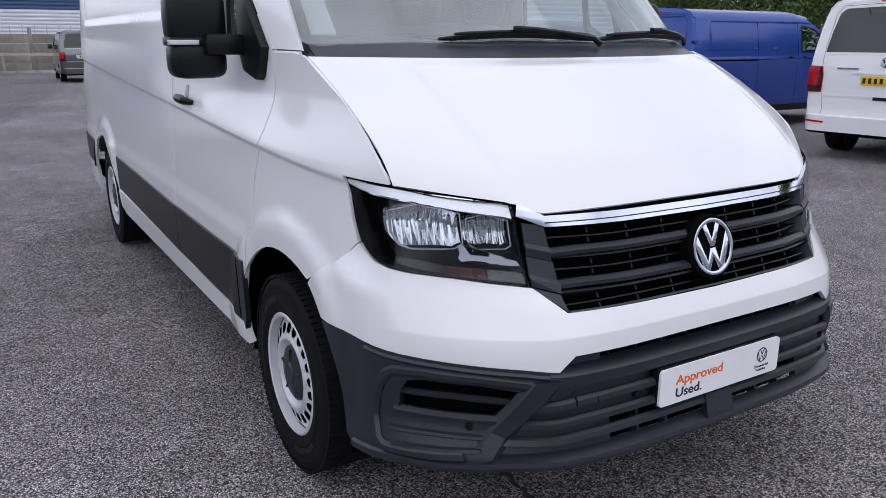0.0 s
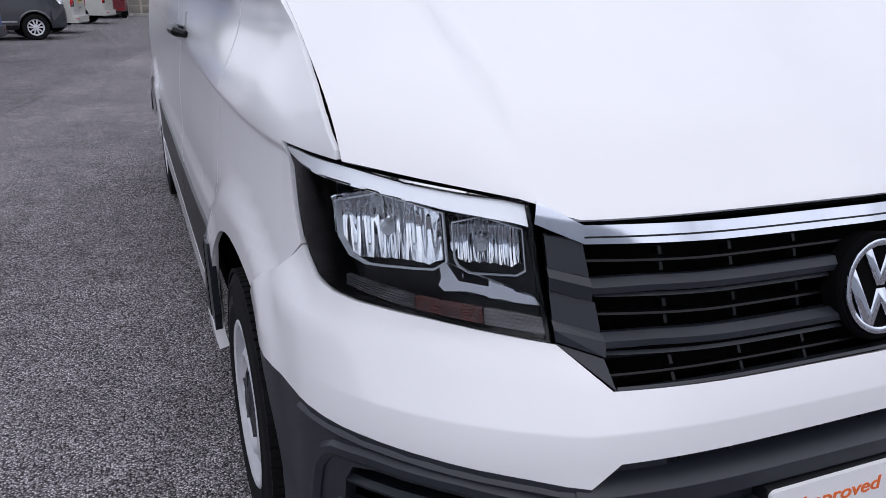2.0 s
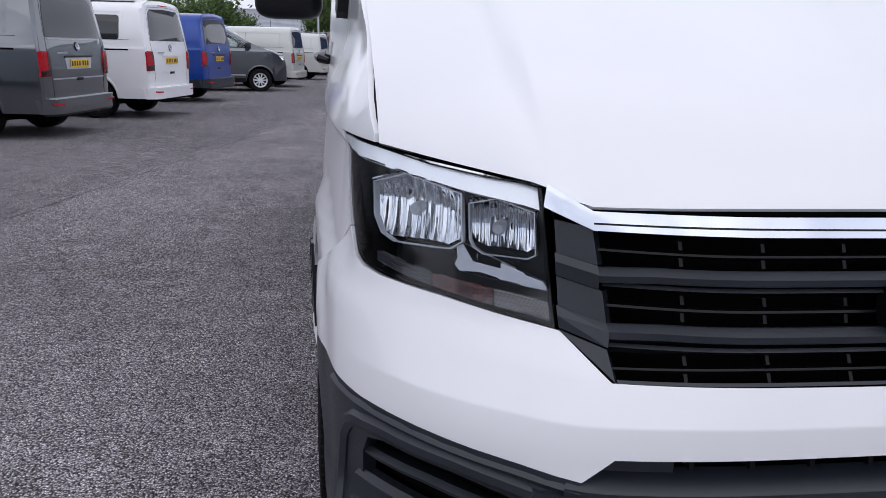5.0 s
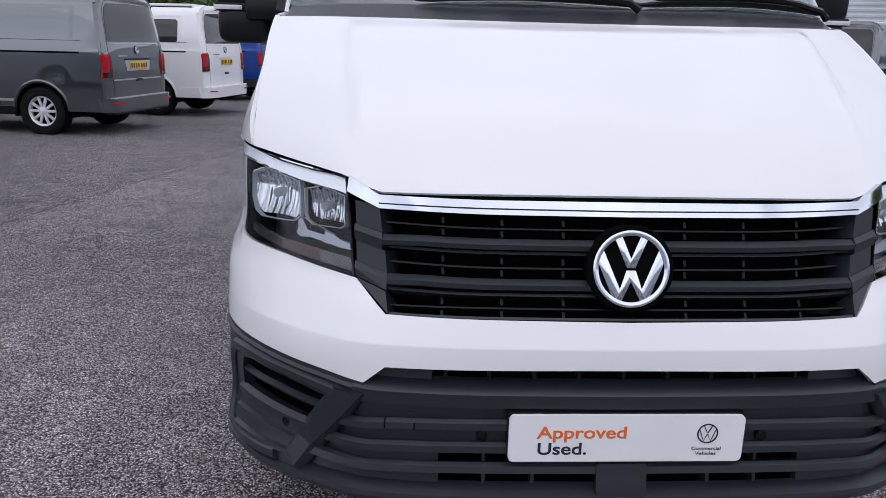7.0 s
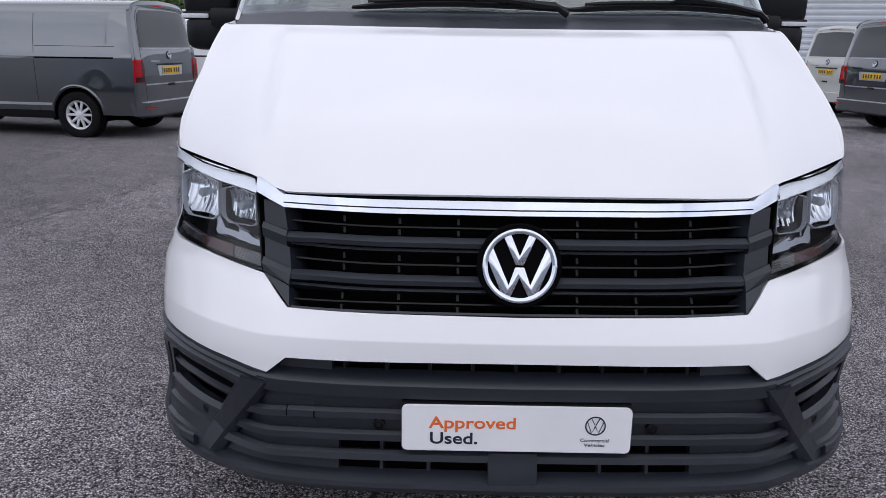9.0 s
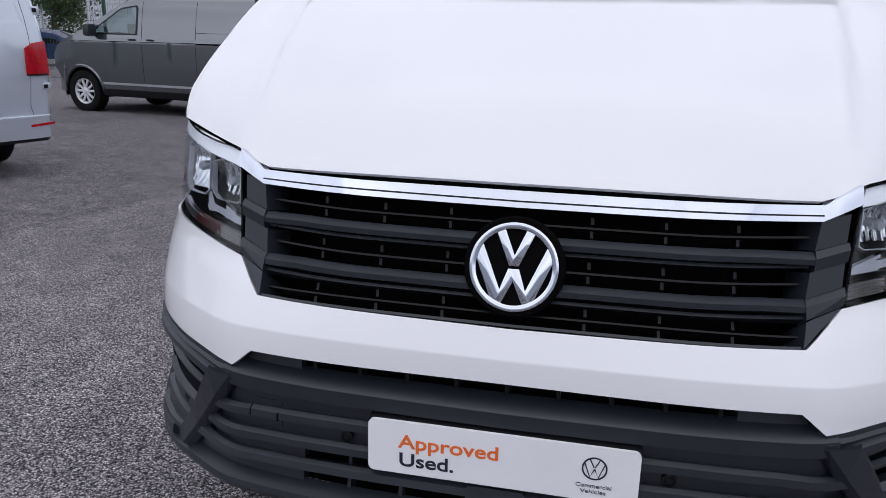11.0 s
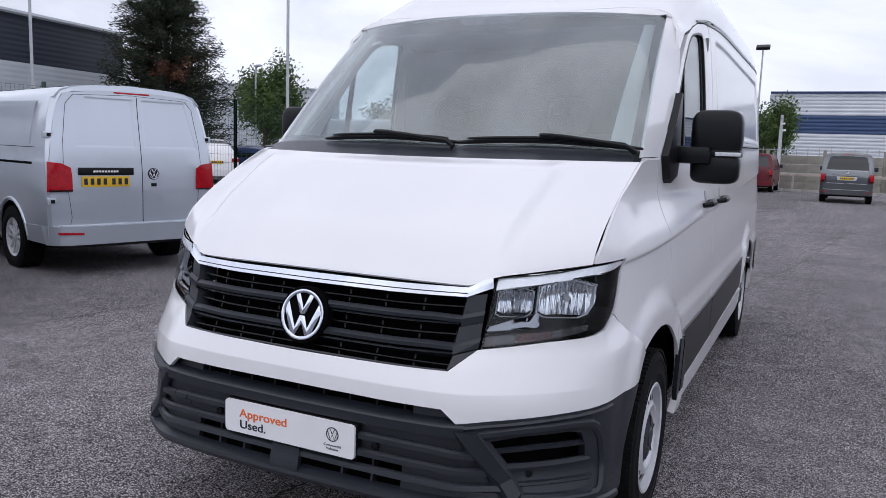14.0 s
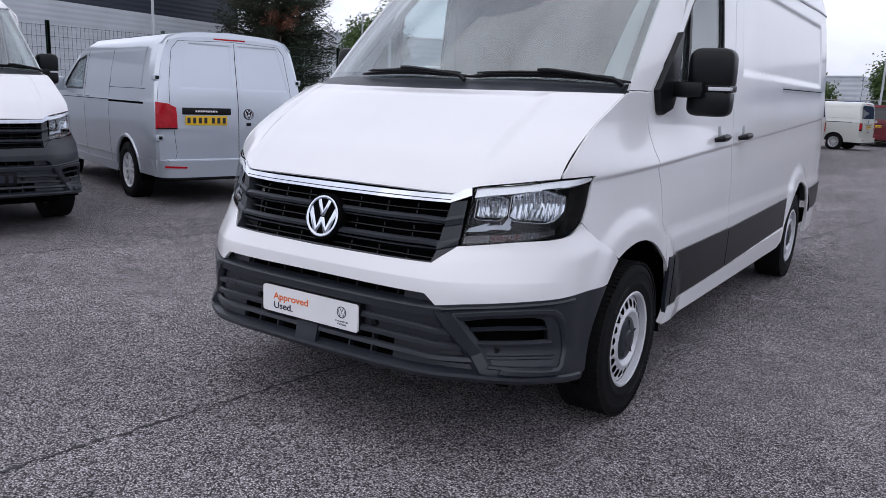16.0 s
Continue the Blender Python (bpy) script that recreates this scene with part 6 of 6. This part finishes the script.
def conifer(x, y, tall, wide, seed):
    """A dense dark conifer with drooping sprays."""
    rng = random.Random(seed)
    z = float(fall(y))
    tree = thing("conifer", "tall dense dark conifer with a patch of dead needles", "tree", group="trees")
    wood = bmesh.new()
    tube(wood, [(x, y, z - .1), (x, y, z + tall * .5), (x + .1, y, z + tall * .95)], [.28, .17, .03], 8)
    sets = {0: ([], []), 1: ([], [])}
    for k in range(620):
        h = rng.random() ** 1.15
        a = rng.random() * math.tau
        reach = wide * (1 - h) ** .36 * (.60 + .6 * rng.random()) + .15
        root = Vector((x, y, z + tall * (.10 + .88 * h)))
        tip = root + Vector((reach * math.cos(a), reach * math.sin(a), reach * (-.05 + .35 * rng.random())))
        if k % 5 == 0:
            tube(wood, [root, root.lerp(tip, .6) + Vector((0, 0, -.05)), tip], [.05, .03, .01], 4)
        dead = 1 if (Vector((math.cos(a), math.sin(a))).dot(Vector((.72, -.69))) > .80 and .45 < h < .53) else 0
        verts, faces = sets[dead]
        for j in range(165):
            f = .15 + .85 * rng.random()
            c = root.lerp(tip, f) + Vector([rng.gauss(0, .11) for _ in range(3)])
            s = .050 + .07 * rng.random()
            way = ((tip - root).normalized() + Vector([rng.gauss(0, .45) for _ in range(3)])).normalized()
            u = way.orthogonal().normalized()
            u = (u * math.cos(j) + way.cross(u) * math.sin(j)) * s * .2
            i = len(verts)
            verts += [tuple(c - way * s - u * .4), tuple(c + u), tuple(c + way * s), tuple(c - u)]
            faces.append((i, i + 1, i + 2, i + 3))
    part("trunk", wood, BARK, tree)
    for k, name, mat in ((0, "crown", NEEDLE), (1, "dead_spray", RUST)):
        mesh = bpy.data.meshes.new(name)
        mesh.from_pydata(sets[k][0], [], sets[k][1])
        tagged(part(name, mesh, mat, tree), kind="stuff")
    return tree


conifer(*polar(-45.9, 36), 8.1, 2.75, 3)
broadleaf(*polar(-39.3, 47), 5.4, 1.9, 11, "rounded green tree behind the fence", 16000, .085)
broadleaf(*polar(-3.7, 51), 4.7, 1.5, 12, "small green tree behind the wall", 17000, .075)
broadleaf(*polar(-8.4, 78), 3.8, 1.6, 13, "small green tree beside the grey hall", 4000, .12)
for i, (az, d, tall, wide) in enumerate(((-15.5, 62, 4.6, 2.6), (-18.5, 55, 4.4, 2.6), (-21.5, 52, 4.6, 2.6), (-12.5, 66, 4.6, 2.6), (-10.0, 70, 4.9, 2.5), (-25, 50, 4.2, 2.6), (-29, 50, 4.4, 2.4))):
    broadleaf(*polar(az, d), tall, wide, 30 + i, "green tree in the hedge behind the vans", 6000, .14)
for i, (x, y, tall, wide) in enumerate(((21.5, 8.5, 4.6, 2.4), (22, 12.5, 4.9, 2.6), (22.5, 16.5, 4.6, 2.5), (21.0, 4.0, 4.3, 2.4), (22.0, -.5, 4.6, 2.5), (23.5, 20.5, 4.8, 2.5), (22, -5, 4.8, 2.5))):
    broadleaf(x, y, tall, wide, 50 + i, "dense green tree at the edge of the yard", 14000, .075)


# ---- cars beyond the fence ----
def build_car(coat, label, tall=1.46, length=4.4, m=None):
    car = thing("parked_car", label, "car", m, group="cars beyond the fence")
    prof = pchip([0, .12, .9, 1.0, 1.75, 2.2, 3.2, 3.9, 4.25, 4.4], [.62, .78, .92, .96, tall - .03, tall, tall - .05, 1.12 if tall < 1.5 else tall - .12, .95 if tall < 1.5 else 1.15, .72])
    belt = lambda y: .93 + 0 * y

    def shell(u, v):
        u, v = np.broadcast_arrays(np.asarray(u, float), np.asarray(v, float))
        y = v * length
        top = prof(v * 4.4)
        h = .28 + (top - .28) * np.clip(1.0 - np.abs(u) ** 5, 0, 1)
        wide = .90 - .10 * smooth(.85, 1.5, h) * 2.0
        return np.stack([np.sign(u) * wide * np.abs(u) ** .55 * (1 - .12 * smooth(.12, 0, v) - .10 * smooth(.9, 1, v)), y, h], -1)
    bm = bmesh.new()
    us, vs = np.linspace(-1, 1, 25), np.linspace(0, 1, 27)
    grid = [[bm.verts.new(shell(u, v)) for u in us] for v in vs]
    for a, b in zip(grid, grid[1:]):
        for i in range(24):
            bm.faces.new((a[i], a[i + 1], b[i + 1], b[i]))
    bm.faces.new(grid[0])
    bm.faces.new(grid[-1][::-1])
    bmesh.ops.recalc_face_normals(bm, faces=bm.faces)
    part("body", bm, coat, car)
    keep = dict(centre=(0, length / 2, .5))
    part("windscreen", sheet([(-.62, .235), (.62, .235), (.50, .385), (-.50, .385)], shell, .1, .01, lift=.012, **keep), TINT, car)
    part("rear_window", sheet([(-.52, .80 if tall > 1.5 else .745), (.52, .80 if tall > 1.5 else .745), (.62, .905 if tall > 1.5 else .875), (-.62, .905 if tall > 1.5 else .875)], shell, .1, .01, lift=.012, **keep), TINT, car)
    for s in (-1, 1):
        part("side_window", sheet([(s * .86, .30), (s * .80, .39), (s * .79, .70), (s * .86, .82)], shell, .06, .01, lift=.010, **keep), TINT, car)
        part("tail_lamp", boxes(((min(s * .55, s * .80), length - .10, .80), (max(s * .55, s * .80), length + .01, .93)), bevel=.02), REDLENS, car)
        part("headlight", boxes(((min(s * .50, s * .78), .02, .66), (max(s * .50, s * .78), .14, .76)), bevel=.02), CLEARLENS, car)
    number_plate(car, (0, length + .012, .78), 180, YELLOW)
    wheels(car, [(s * .80, a) for a in (.85, length - .95) for s in (-1, 1)], .32, .10, .20, False)
    return car


build_car(WHITE, "white hatchback with a yellow rear plate beyond the fence", 1.62, 4.5, by_wheel(0, 4.5, *polar(-42.6, 29.5), -132))
build_car(NAVY, "dark blue saloon beyond the fence", 1.45, 4.6, by_wheel(0, 2.3, *polar(-40.4, 38), -75))
build_car(GREY, "dark grey saloon beyond the fence", 1.45, 4.6, by_wheel(0, 2.3, *polar(-43.2, 43), -75))


# ---- joints and grit on the asphalt ----
def joint(points, label):
    rng = random.Random(len(points))
    bm = bmesh.new()
    prev = None
    for (x0, y0), (x1, y1) in zip(points, points[1:]):
        for k in range(80):
            t = k / 80
            x, y = x0 + (x1 - x0) * t + rng.gauss(0, .006), y0 + (y1 - y0) * t
            w = .003 + .009 * rng.random() ** 1.5
            row = [bm.verts.new((x - w, y, float(fall(y)) + .004)), bm.verts.new((x + w, y, float(fall(y)) + .004))]
            if prev:
                bm.faces.new((prev[0], prev[1], row[1], row[0]))
            prev = row
    tagged(part("paving_joint", bm, TAR), label, "joint", kind="structure")


joint([(-.62, -1.4), (-.372, .581), (1.25, 9.7), (2.38, 19.1), (3.9, 32)], "dark tar joint between asphalt strips")
joint([(-4.6, -2.4), (-3.74, 2.28), (-3.36, 4.37), (-2.88, 6.81), (-1.0, 17), (.3, 25)], "dark tar joint between asphalt strips")

rng = random.Random(7)
verts, faces = [], []
for k in range(420):
    x, y = rng.uniform(-6, 6), rng.uniform(-3, 14)
    if abs(x) < 1.05 and 0 < y < 6:
        continue
    s, z = rng.uniform(.002, .006), float(fall(y))
    i = len(verts)
    verts += [(x - s, y - s, z), (x + s, y - s * .6, z), (x + s * .7, y + s, z), (x - s * .8, y + s * .8, z), (x, y, z + s)]
    faces += [(i, i + 1, i + 4), (i + 1, i + 2, i + 4), (i + 2, i + 3, i + 4), (i + 3, i, i + 4)]
mesh = bpy.data.meshes.new("grit")
mesh.from_pydata(verts, [], faces)
tagged(part("grit", mesh, DUST), "scattered pale grit on the asphalt", "grit", kind="stuff")
